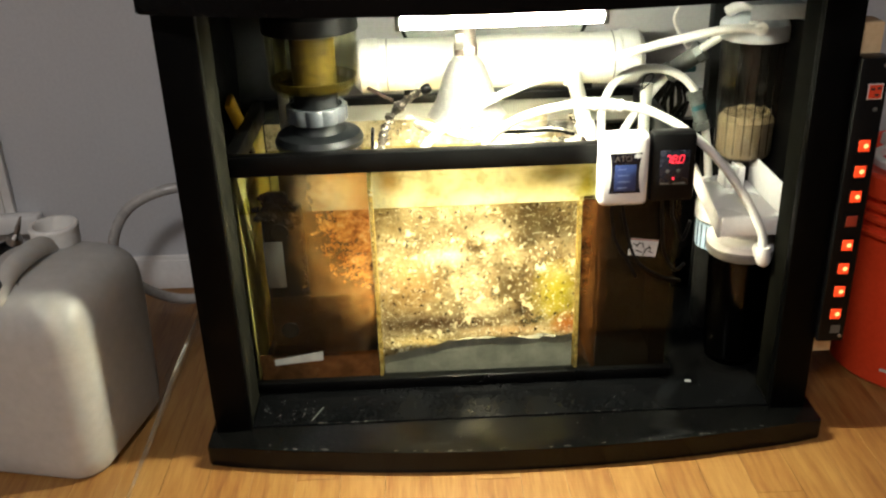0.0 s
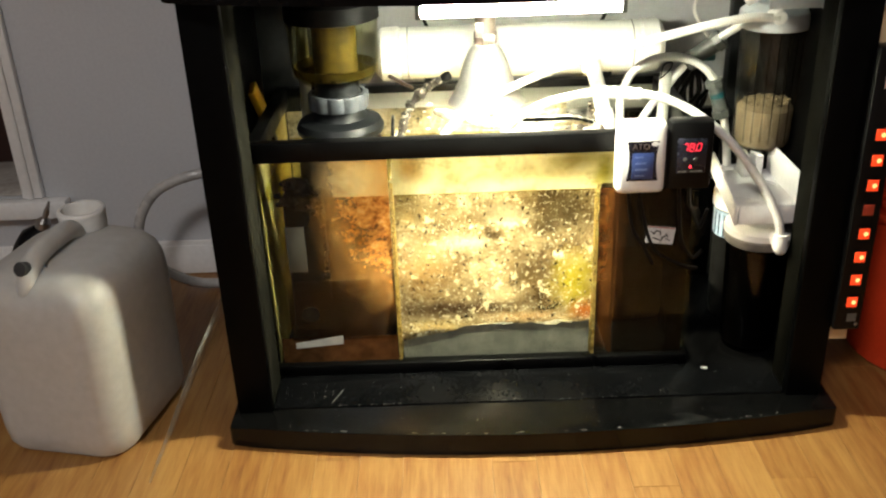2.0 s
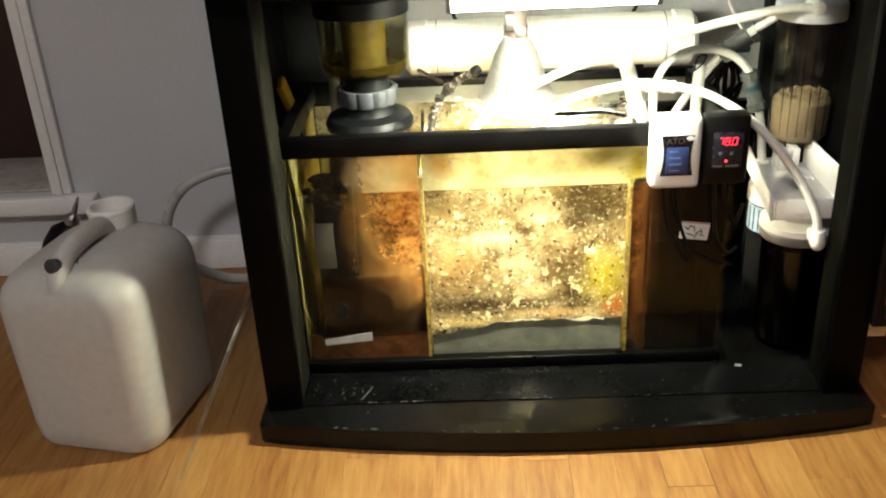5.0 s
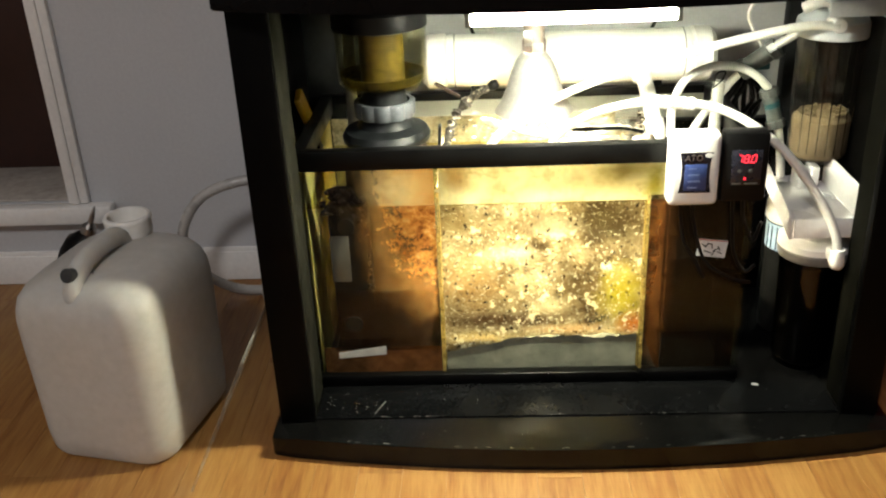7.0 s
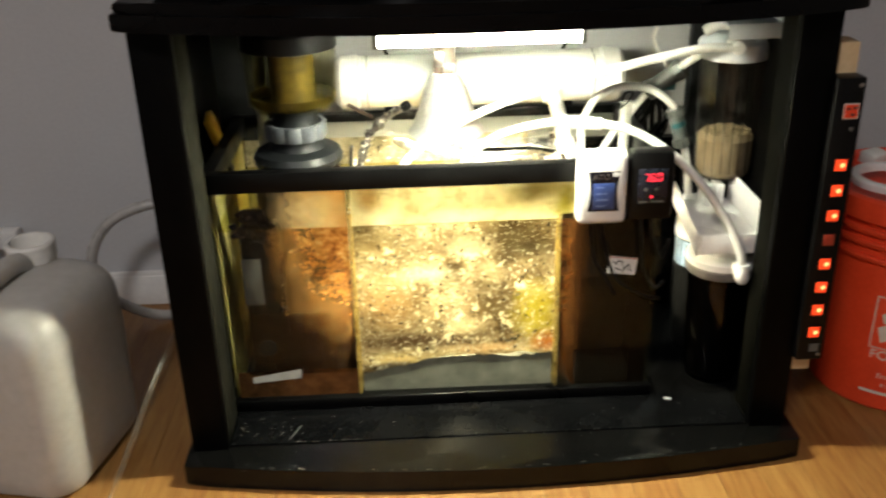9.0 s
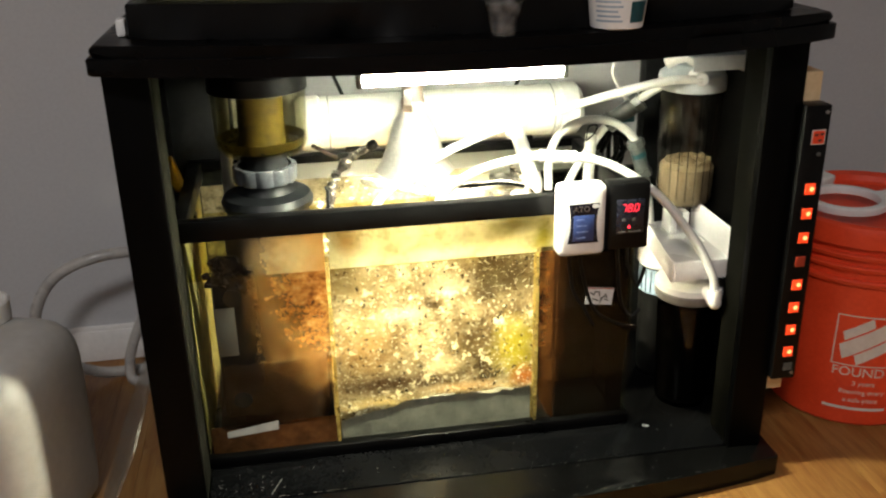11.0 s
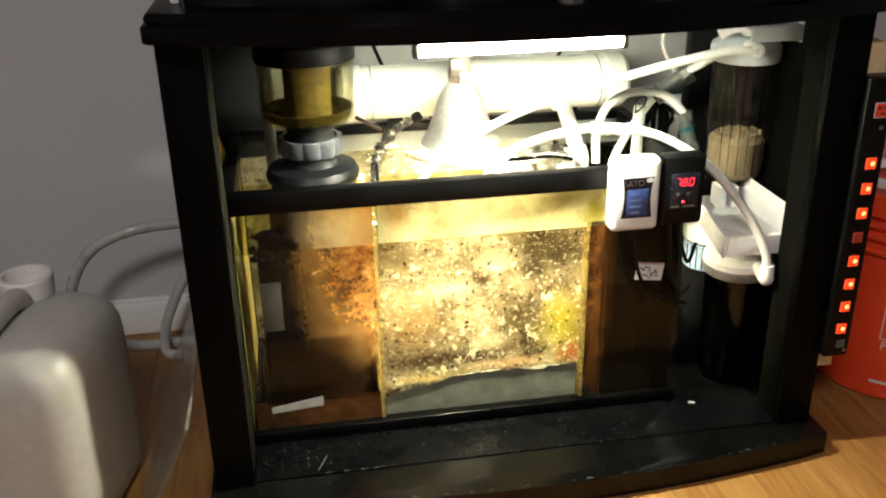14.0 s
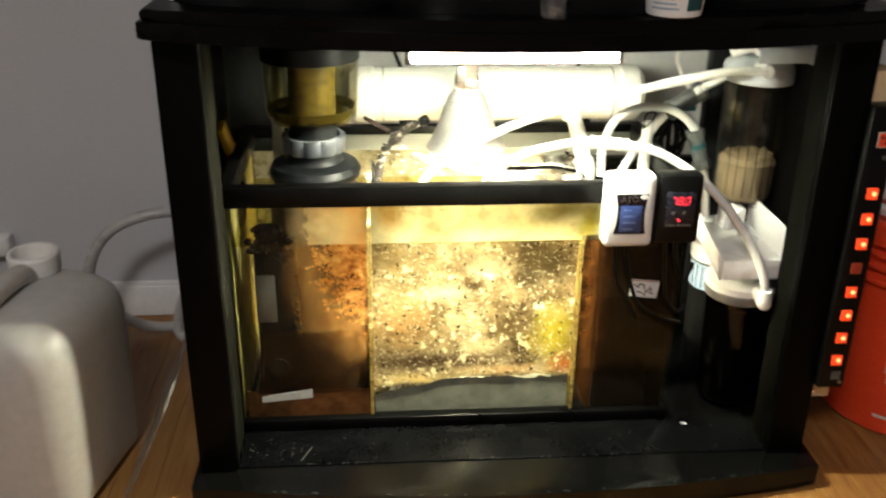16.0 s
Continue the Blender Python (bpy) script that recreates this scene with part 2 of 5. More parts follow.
M_BLACKPLASTIC = surf("black_plastic", (0.0012, 0.0012, 0.0014), (0.0035, 0.0034, 0.0036), 20, 200, 0.42, 0.08, 0.05, spec=0.16)
M_RIM = surf("black_tank_rim", (0.001, 0.001, 0.0012), (0.003, 0.0029, 0.0029), 20, 200, 0.36, 0.1, 0.08, spec=0.16, specks=(0.24, 0.22, 0.19), speck_scale=120, speck_at=0.71)
M_POST = surf("black_post_paint", (0.001, 0.001, 0.001), (0.0024, 0.0022, 0.0021), 6, 80, 0.36, 0.08, 0.1, specks=(0.03, 0.028, 0.025), speck_scale=140, speck_at=0.78, spec=0.045)
M_BASE = surf("dusty_black_base", (0.0012, 0.0012, 0.0013), (0.004, 0.004, 0.0039), 14, 220, 0.2, 0.04, 0.02, specks=(0.05, 0.047, 0.042), speck_scale=210, speck_at=0.76, spec=0.2)
M_INFLOOR = surf("dull_black_board", (0.0012, 0.0013, 0.0015), (0.0045, 0.0046, 0.005), 14, 220, 0.22, 0.03, 0.03, specks=(0.05, 0.047, 0.042), speck_scale=210, speck_at=0.75, spec=0.06)
M_INNER = surf("scuffed_blue_black", (0.004, 0.0044, 0.005), (0.013, 0.0138, 0.015), 9, 90, 0.5, 0.1, 0.1, specks=(0.08, 0.078, 0.07), speck_scale=120, speck_at=0.72, spec=0.15)
M_DIMBLUE = surf("dim_blue_print", (0.07, 0.1, 0.22), (0.12, 0.15, 0.3), 30, 200, 0.4)
M_PLATE = surf("dim_grey_plate", (0.05, 0.048, 0.047), (0.085, 0.082, 0.08), 30, 200, 0.5)
M_COLLAR = surf("grey_collar_plastic", (0.14, 0.135, 0.125), (0.22, 0.21, 0.195), 30, 150, 0.45)
M_LINING = surf("worn_bare_edge", (0.006, 0.0058, 0.0045), (0.021, 0.02, 0.015), 12, 90, 0.7, 0.1, 0.2, spec=0.04)
M_TUFT = surf("dark_algae_tuft", (0.004, 0.003, 0.003), (0.02, 0.015, 0.012), 60, 300, 0.9, bump=0.8, dist=0.003, spec=0.05)
M_GLASS = glass("tank_glass", (0.94, 0.955, 0.89), level=0.48, smear=0.004)
M_GLASSEDGE = film("algae_on_baffle", [(0.34, 0.22, 0.06), (0.74, 0.6, 0.26)], 22, 0.64, fine=120, lo=0.22)
M_RUSTEDGE = film("rust_on_baffle", [(0.008, 0.004, 0.002), (0.05, 0.02, 0.007)], 22, 0.6, fine=140, lo=0.5, cscale=60)
M_CLEAR = glass("clear_plastic", (0.78, 0.75, 0.73), 0.06, smear=0.016)
M_SMOKE = glass("smoky_plastic", (0.3, 0.27, 0.25), 0.06)
M_RIBS = glass("clear_ribs", (0.68, 0.65, 0.6), 0.1)
M_CUPCLEAR = glass("yellowed_clear_plastic", (0.95, 0.94, 0.83), 0.05)
M_WATER = glass("water_surface", (0.9, 0.88, 0.62), 0.06, 0.75)
M_ACRYL = glass("acrylic_sheet", (0.84, 0.83, 0.8), 0.2, 1.0, smear=0.35)
M_FILM_MID = growth("bright_algae_film")
# Glare above the waterline painted as a pale film, plus olive growth spots.
M_FILM_GLARE = film("waterline_glare_film", [(0.4, 0.33, 0.17), (0.86, 0.81, 0.6), (0.98, 0.97, 0.9)], 14, 0.55, fine=150, lo=0.6, glow=0.85, cscale=24, spots=(((0.07, 0.4), (0.045, 0.016), (0.3, 0.25, 0.1)), ((0.118, 0.375), (0.016, 0.03), (0.42, 0.38, 0.04)), ((-0.175, 0.395), (0.02, 0.02), (0.6, 0.42, 0.2))))
M_STAIN = film("olive_cup_stain", [(0.03, 0.024, 0.004), (0.12, 0.095, 0.025)], 24, 0.9, fine=110, lo=0.03)
# Brown algae; its cover thins from the baffle top to paint the lamp's falloff.
M_FILM_BROWN = film("brown_algae_falloff_film", [(0.07, 0.026, 0.007), (0.4, 0.175, 0.05), (0.76, 0.43, 0.15), (0.95, 0.78, 0.46)], 34, 0.52, fine=200, lo=0.66, glow=0.85, round_=((-0.2, 0.335), (0.1, 0.14), 1.0, 40.0, 0.65), cscale=85)
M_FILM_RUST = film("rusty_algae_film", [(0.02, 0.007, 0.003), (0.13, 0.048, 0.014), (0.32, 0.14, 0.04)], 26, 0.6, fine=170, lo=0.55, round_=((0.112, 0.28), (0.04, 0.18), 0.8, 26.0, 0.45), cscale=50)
# Warm reflected light painted as a tan film, strongest by the baffle.
M_FILM_TAN = film("tan_glow_film", [(0.78, 0.5, 0.22), (0.92, 0.7, 0.42), (0.96, 0.86, 0.62)], 9, 0.5, fine=120, lo=0.9, glow=0.85, round_=((-0.2, 0.39), (0.1, 0.12), 0.9, 26.0, 0.4), cscale=18)
M_FILM_END = film("olive_film", [(0.3, 0.26, 0.1), (0.62, 0.55, 0.26)], 9, 0.5, lo=0.85, glow=0.6)
M_FILM_BACK = film("pale_olive_film", [(0.1, 0.085, 0.045), (0.32, 0.28, 0.18), (0.6, 0.54, 0.4)], 22, 0.6, fine=80, lo=0.5, cscale=20)
# Brown film taken near black, painting the shade of the end chamber.
M_FILM_ENDSHADE = film("end_shade_film", [(0.003, 0.0018, 0.001), (0.014, 0.007, 0.0032)], 10, 0.9, lo=0.7, glow=0.25)
# Dark blot laid low in the first chamber, where the lamp's light falls off.
M_FILM_SHADE = film("brown_shade_film", [(0.006, 0.0025, 0.0015), (0.04, 0.016, 0.006)], 20, 0.5, fine=120, lo=0.75, glow=0.5, round_=((-0.31, 0.15), (0.085, 0.06), 0.8, 22.0, 0.5), cscale=30)
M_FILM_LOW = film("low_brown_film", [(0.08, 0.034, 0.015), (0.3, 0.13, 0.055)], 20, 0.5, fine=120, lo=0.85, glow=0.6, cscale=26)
M_BROWN = surf("brown_algae_coat", (0.006, 0.0025, 0.0015), (0.05, 0.02, 0.007), 30, 110, 0.8, bump=0.6, specks=(0.006, 0.003, 0.002), speck_scale=60, speck_at=0.56)
M_SAND = surf("grey_sand", (0.11, 0.11, 0.095), (0.28, 0.272, 0.235), 34, 420, 0.9, bump=0.7, dist=0.003)
M_ROCK = surf("cream_rock", (0.26, 0.17, 0.08), (0.72, 0.62, 0.42), 30, 190, 0.9, bump=0.8, dist=0.004, specks=(0.10, 0.07, 0.02), speck_scale=60, speck_at=0.58)
# White plastic with shade put into its colour: bluish and darker than M_WHITE.
M_SHADEWHITE = surf("shaded_white_plastic", (0.46, 0.5, 0.54), (0.58, 0.62, 0.66), 14, 150, 0.38, bump=0.05)
M_PVC = surf("white_pvc", (0.72, 0.71, 0.66), (0.82, 0.81, 0.77), 9, 120, 0.35, bump=0.05)
M_WHITE = surf("white_plastic", (0.76, 0.75, 0.74), (0.86, 0.85, 0.84), 14, 150, 0.38, bump=0.05)
M_TUBE = surf("white_tubing", (0.62, 0.61, 0.58), (0.76, 0.75, 0.72), 20, 120, 0.35, bump=0.04)
M_GREYTUBE = surf("grey_tube", (0.36, 0.36, 0.32), (0.5, 0.5, 0.45), 20, 120, 0.45, bump=0.1)
M_CONN = surf("grey_connector", (0.055, 0.06, 0.058), (0.1, 0.105, 0.1), 30, 150, 0.4)
M_TEAL = surf("teal_clip", (0.004, 0.04, 0.05), (0.008, 0.075, 0.085), 30, 150, 0.4)
M_DKGREY = surf("dark_grey_plastic", (0.004, 0.0047, 0.0055), (0.01, 0.0112, 0.0126), 14, 160, 0.45, 0.1, 0.06, specks=(0.1, 0.095, 0.08), speck_scale=90, speck_at=0.76, spec=0.2)
M_NUT = surf("blue_grey_plastic", (0.04, 0.046, 0.055), (0.085, 0.092, 0.105), 16, 160, 0.38, 0.1, 0.05, specks=(0.3, 0.29, 0.26), speck_scale=80, speck_at=0.72)
M_SCAB = surf("crusted_black_hose", (0.006, 0.005, 0.004), (0.05, 0.04, 0.03), 60, 300, 0.8, bump=0.8, dist=0.003, specks=(0.5, 0.46, 0.38), speck_scale=110, speck_at=0.57)
M_OLIVE = surf("olive_skimmate", (0.01, 0.006, 0.0006), (0.11, 0.075, 0.008), 26, 110, 0.6, bump=0.3, spec=0.2)
M_SLUDGE = film("olive_sludge", [(0.02, 0.014, 0.002), (0.1, 0.075, 0.015)], 30, 0.5, fine=140, lo=0.12, glow=0.5)
M_ALU = surf("spun_aluminium", (0.34, 0.335, 0.32), (0.5, 0.49, 0.47), 14, 140, 0.42, 0.1, 0.1, metal=0.6)
M_SOCKET = surf("brown_socket", (0.10, 0.075, 0.06), (0.16, 0.12, 0.1), 30, 150, 0.5)
M_CRUST = surf("salt_crust", (0.4, 0.36, 0.28), (0.8, 0.78, 0.7), 60, 300, 0.9, bump=0.9, dist=0.004, specks=(0.05, 0.04, 0.03), speck_scale=70, speck_at=0.6)
M_JUG = surf("milky_plastic", (0.43, 0.415, 0.385), (0.52, 0.505, 0.475), 5, 60, 0.46, 0.06, 0.05, sss=0.65)
M_CAP = surf("white_cap", (0.7, 0.68, 0.64), (0.8, 0.78, 0.75), 20, 120, 0.5, sss=0.1)
M_HOSE = surf("cloudy_hose", (0.34, 0.33, 0.32), (0.48, 0.46, 0.44), 12, 120, 0.3, bump=0.04)
M_ORANGE = surf("orange_plastic", (0.7, 0.05, 0.013), (0.82, 0.072, 0.022), 7, 130, 0.4, 0.1, 0.05)
M_PRINT = surf("white_print", (0.62, 0.55, 0.5), (0.72, 0.66, 0.62), 30, 200, 0.6)
M_TAN = surf("tan_pine", (0.56, 0.38, 0.2), (0.7, 0.51, 0.3), 8, 120, 0.6, bump=0.1)
M_NAVY = surf("navy_panel", (0.008, 0.009, 0.016), (0.014, 0.015, 0.025), 30, 200, 0.25)
M_BLUE = surf("blue_label", (0.02, 0.035, 0.12), (0.035, 0.06, 0.19), 30, 200, 0.35)
M_BLUEBODY = surf("pale_blue_cartridge", (0.2, 0.3, 0.42), (0.4, 0.5, 0.6), 30, 150, 0.4)
M_MEDIA = surf("cream_media", (0.22, 0.175, 0.1), (0.38, 0.315, 0.195), 60, 420, 0.9, bump=0.6, dist=0.003, sss=0.3)
M_CARBON = surf("carbon_media", (0.0015, 0.0015, 0.0015), (0.005, 0.0048, 0.0045), 60, 300, 0.6, bump=0.5, spec=0.15)
M_YELLOW = surf("yellow_plastic", (0.7, 0.4, 0.01), (0.82, 0.5, 0.02), 20, 120, 0.45)
M_TAPE = surf("masking_tape", (0.32, 0.31, 0.285), (0.44, 0.43, 0.4), 30, 160, 0.8)
M_PAPER = surf("paper_label", (0.6, 0.6, 0.6), (0.74, 0.74, 0.74), 30, 150, 0.6)
M_INK = surf("dark_ink", (0.01, 0.01, 0.012), (0.03, 0.03, 0.03), 30, 150, 0.6)
M_GRAVEL = surf("olive_gravel", (0.02, 0.02, 0.01), (0.14, 0.13, 0.06), 120, 420, 0.9, bump=0.8, dist=0.004)
M_STEEL = surf("grey_steel", (0.3, 0.29, 0.28), (0.45, 0.44, 0.42), 30, 150, 0.35, metal=1.0)
M_REDTEXT = glow("red_digits", (1.0, 0.03, 0.06), 1.8)
M_LED = glow("orange_switch_light", (0.9, 0.06, 0.012), 0.9)
M_LEDHOT = glow("switch_light_core", (1.0, 0.3, 0.1), 3.0)
M_LEDOFF = surf("unlit_switch", (0.3, 0.03, 0.015), (0.36, 0.045, 0.02), 30, 150, 0.35)
M_STRIP = glow("strip_lamp_glow", (0.95, 0.95, 0.72), STRIP_GLOW)
M_BULB = glow("bulb_glow", (1.0, 0.9, 0.6), BULB_GLOW)
M_DIFFUSER = glow("ceiling_diffuser", (1.0, 0.9, 0.8), 1.0)


# ---- mesh tools ----
def thing(name, loc, label="", category="", group="", kind=""):
    ob = new(name)
    ob.location = loc
    ob.empty_display_size = 0.02
    return tagged(ob, label, category, group, kind)


def origin(ob):
    m = Matrix.Translation(ob.location)
    return m if ob.parent is None else origin(ob.parent) @ ob.matrix_parent_inverse @ m


def part(name, bm, material, parent=None, label="", smooth=True):
    """Links bm, which is in world metres, as one mesh under a thing or a part."""
    me = bpy.data.meshes.new(name)
    bmesh.ops.recalc_face_normals(bm, faces=bm.faces)
    for f in bm.faces:
        f.smooth = smooth
    for e in bm.edges:
        if len(e.link_faces) == 2 and e.calc_face_angle(0) > radians(32):
            e.smooth = False
    bm.to_mesh(me)
    bm.free()
    me.materials.append(material)
    ob = new(name, me)
    if parent is not None:
        ob.parent = parent
        ob.matrix_parent_inverse = origin(parent).inverted()
    if label:
        ob["label"] = label
    return ob


def solo(name, bm, material, label, category, group="", kind="", smooth=True):
    return tagged(part(name, bm, material, None, "", smooth), label, category, group, kind)


def box(lo, hi, bevel=0.0, bm=None, seg=2):
    bm = bm or bmesh.new()
    lo, hi = Vector(lo), Vector(hi)
    tmp = bmesh.new()
    bmesh.ops.create_cube(tmp, size=1.0)
    for v in tmp.verts:
        v.co = Vector([(lo[k] + hi[k]) / 2 + v.co[k] * (hi[k] - lo[k]) for k in range(3)])
    if bevel:
        bmesh.ops.bevel(tmp, geom=tmp.edges, offset=bevel, segments=seg, affect="EDGES", profile=0.5)
    me = bpy.data.meshes.new("tmp")
    tmp.to_mesh(me)
    tmp.free()
    bm.from_mesh(me)
    bpy.data.meshes.remove(me)
    return bm


def lathe(profile, centre, seg=32, bm=None, turn=None, shut=True):
    """Spins (radius, height) pairs about the z axis at centre."""
    bm = bm or bmesh.new()
    turn = turn or Matrix.Identity(3)
    c = Vector(centre)
    rings = []
    for r, z in profile:
        if r < 1e-6:
            rings.append([bm.verts.new(c + turn @ Vector((0, 0, z)))])
        else:
            rings.append([bm.verts.new(c + turn @ Vector((r * math.cos(2 * math.pi * k / seg), r * math.sin(2 * math.pi * k / seg), z))) for k in range(seg)])
    for a, b in zip(rings, rings[1:]):
        for k in range(seg):
            l = (k + 1) % seg
            if len(a) == 1 and len(b) > 1:
                bm.faces.new((a[0], b[k], b[l]))
            elif len(b) == 1 and len(a) > 1:
                bm.faces.new((a[k], a[l], b[0]))
            elif len(a) > 1:
                bm.faces.new((a[k], a[l], b[l], b[k]))
    return bm


def glide(points, steps=8):
    """A smooth line through points."""
    p = [Vector(q) for q in points]
    p = [2 * p[0] - p[1], *p, 2 * p[-1] - p[-2]]
    out = []
    for k in range(1, len(p) - 2):
        for s in range(steps):
            t = s / steps
            out.append(0.5 * (2 * p[k] + (p[k + 1] - p[k - 1]) * t + (2 * p[k - 1] - 5 * p[k] + 4 * p[k + 1] - p[k + 2]) * t * t + (3 * p[k] - p[k - 1] - 3 * p[k + 1] + p[k + 2]) * t ** 3))
    return out + [p[-2]]


def tube(points, radius, seg=10, bm=None, steps=8, lump=0.0):
    bm = bm or bmesh.new()
    line = glide(points, steps) if steps > 1 else [Vector(q) for q in points]
    up = Vector((0.13, 0.37, 0.92))
    rings = []
    for k, p in enumerate(line):
        d = (line[min(k + 1, len(line) - 1)] - line[max(k - 1, 0)]).normalized()
        u = (up - d * up.dot(d)).normalized()
        up, w = u, d.cross(u)
        r = radius * (1 + lump * (noise.noise(p * 160) + 0.4 * noise.noise(p * 500)))
        rings.append([bm.verts.new(p + r * (math.cos(2 * math.pi * j / seg) * u + math.sin(2 * math.pi * j / seg) * w)) for j in range(seg)])
    for a, b in zip(rings, rings[1:]):
        for j in range(seg):
            bm.faces.new((a[j], a[(j + 1) % seg], b[(j + 1) % seg], b[j]))
    bm.faces.new(rings[0][::-1])
    bm.faces.new(rings[-1])
    return bm


def rod(a, b, ra, rb=None, seg=20, bm=None, rim=0.0):
    """A straight turned piece from a to b, with a small round at its ends."""
    a, b = Vector(a), Vector(b)
    rb = ra if rb is None else rb
    turn = (b - a).to_track_quat("Z", "Y").to_matrix()
    n = (b - a).length
    e = rim or min(ra, rb, n) * 0.12
    return lathe([(0, 0), (ra - e, 0), (ra, e), (rb, n - e), (rb - e, n), (0, n)], a, seg, bm, turn)


def bow_slab(x, y0, y1, bow, z0, z1, bevel, bm=None, seg=28, cut=0.0):
    """A slab with square back corners and a front that bows out by bow."""
    bm = bm or bmesh.new()
    edge = [(x * (2 * k / seg - 1), y0 - bow * (1 - (2 * k / seg - 1) ** 2)) for k in range(seg + 1)]
    if cut:
        edge = [(-x, y0 + cut), *[(q * (x - cut) / x, r) for q, r in edge], (x, y0 + cut)]
    ring = edge + [(x, y1), (-x, y1)]
    tmp = bmesh.new()
    low, high = [tmp.verts.new((q, r, z0)) for q, r in ring], [tmp.verts.new((q, r, z1)) for q, r in ring]
    tmp.faces.new(low[::-1])
    tmp.faces.new(high)
    for k in range(len(ring)):
        l = (k + 1) % len(ring)
        tmp.faces.new((low[k], low[l], high[l], high[k]))
    flat = [e for e in tmp.edges if abs(e.verts[0].co.z - e.verts[1].co.z) < 1e-6]
    bmesh.ops.bevel(tmp, geom=flat, offset=bevel, segments=3, affect="EDGES", profile=0.5)
    me = bpy.data.meshes.new("tmp")
    tmp.to_mesh(me)
    tmp.free()
    bm.from_mesh(me)
    bpy.data.meshes.remove(me)
    return bm


def lump(centre, size, seed, sub=3, rough=0.35, bm=None):
    bm = bm or bmesh.new()
    tmp = bmesh.new()
    bmesh.ops.create_icosphere(tmp, subdivisions=sub, radius=1.0)
    for v in tmp.verts:
        n = v.co.normalized()
        k = 1 + rough * noise.noise(n * 1.6 + Vector((seed * 7.1, 0, 0))) + 0.4 * rough * noise.noise(n * 5 + Vector((0, seed * 3.3, 0)))
        v.co = Vector(centre) + Vector([n[j] * k * size[j] for j in range(3)])
    me = bpy.data.meshes.new("tmp")
    tmp.to_mesh(me)
    tmp.free()
    bm.from_mesh(me)
    bpy.data.meshes.remove(me)
    return bm


def letters(text, size, thick=0.0004):
    """Flat letters in the built-in font, in their own xy plane, centred."""
    c = bpy.data.curves.new("letters", "FONT")
    c.body, c.size, c.extrude, c.align_x, c.align_y = text, size, thick, "CENTER", "CENTER"
    ob = bpy.data.objects.new("letters", c)
    scene.collection.objects.link(ob)
    bpy.context.view_layer.update()
    me = bpy.data.meshes.new_from_object(ob.evaluated_get(bpy.context.evaluated_depsgraph_get()))
    bm = bmesh.new()
    bm.from_mesh(me)
    bpy.data.objects.remove(ob)
    bpy.data.meshes.remove(me)
    return bm


def placed(bm, m):
    bmesh.ops.transform(bm, matrix=m, verts=bm.verts)
    return bm


# ---- the room ----
WALL_Y = 1.757
wall = bmesh.new()
OX0, OX1, OZ0, OZ1 = -1.75, -0.986, 0.186, 1.95
for lo, hi in (((-2.3, WALL_Y, 0), (OX0, WALL_Y + 0.24, 2.4)), ((OX1, WALL_Y, 0), (2.0, WALL_Y + 0.24, 2.4)), ((OX0, WALL_Y, 0), (OX1, WALL_Y + 0.24, OZ0)), ((OX0, WALL_Y, OZ1), (OX1, WALL_Y + 0.24, 2.4))):
    box(lo, hi, 0, wall)
solo("wall_north", wall, M_WALL, "matte grey painted wall behind the aquarium stand", "wall", kind="structure", smooth=False)
solo("wall_west", box((-2.4, -2.6, 0), (-2.3, 2.0, 2.4)), M_WALL, "plain grey painted side wall", "wall", kind="structure")
solo("wall_east", box((2.0, -2.6, 0), (2.1, 2.0, 2.4)), M_WALL, "plain grey painted side wall", "wall", kind="structure")
solo("wall_south", box((-2.4, -2.7, 0), (2.1, -2.6, 2.4)), M_WALL, "plain grey painted wall", "wall", kind="structure")
solo("ceiling", box((-2.4, -2.7, 2.4), (2.1, 2.0, 2.5)), M_CEIL, "plain white ceiling", "ceiling", kind="structure")

lamp = thing("ceiling_light", (-0.7, -0.9, 2.4), "plain square white ceiling light", "lamp", kind="")
part("frame", box((-0.98, -1.18, 2.36), (-0.42, -0.62, 2.4), 0.01), M_WHITE, lamp)
part("diffuser", box((-0.95, -1.15, 2.345), (-0.45, -0.65, 2.36), 0.005), M_DIFFUSER, lamp)

skirt = bmesh.new()
for x0, x1 in ((-2.3, 2.0),):
    box((x0, WALL_Y - 0.012, 0.001), (x1, WALL_Y - 0.0005, 0.066), 0.002, skirt)
    box((x0, WALL_Y - 0.009, 0.064), (x1, WALL_Y - 0.0005, 0.076), 0.004, skirt)
solo("baseboard", skirt, M_TRIM, "white painted baseboard along the grey wall", "baseboard", kind="structure")

window = thing("window_1", (-1.37, WALL_Y, 0.14), "low recessed wall opening with worn white casing and dark board behind", "window", kind="structure")
for side, x0 in (("window_frame", OX1), ("window_frame", OX0 - 0.042)):
    jamb = box((x0, WALL_Y - 0.016, 0.186), (x0 + 0.042, WALL_Y - 0.0005, 2.0), 0.003)
    box((x0 + 0.01, WALL_Y - 0.022, 0.186), (x0 + 0.025, WALL_Y - 0.014, 2.0), 0.003, jamb)
    part(side, jamb, M_TRIM, window, "white painted casing with a raised bead")
part("head_casing", box((OX0 - 0.042, WALL_Y - 0.018, 1.95), (OX1 + 0.042, WALL_Y - 0.0007, 2.01), 0.003), M_TRIM, window)
part("window_sill", box((OX0 - 0.09, WALL_Y - 0.035, 0.146), (OX1 + 0.092, WALL_Y - 0.0005, 0.185), 0.006), M_TRIM, window, "chipped white sill board")
part("ledge", box((OX0 + 0.001, WALL_Y - 0.0004, 0.187), (OX1 - 0.001, WALL_Y + 0.2, 0.192), 0.002), M_DUST, window, "dusty beige ledge")
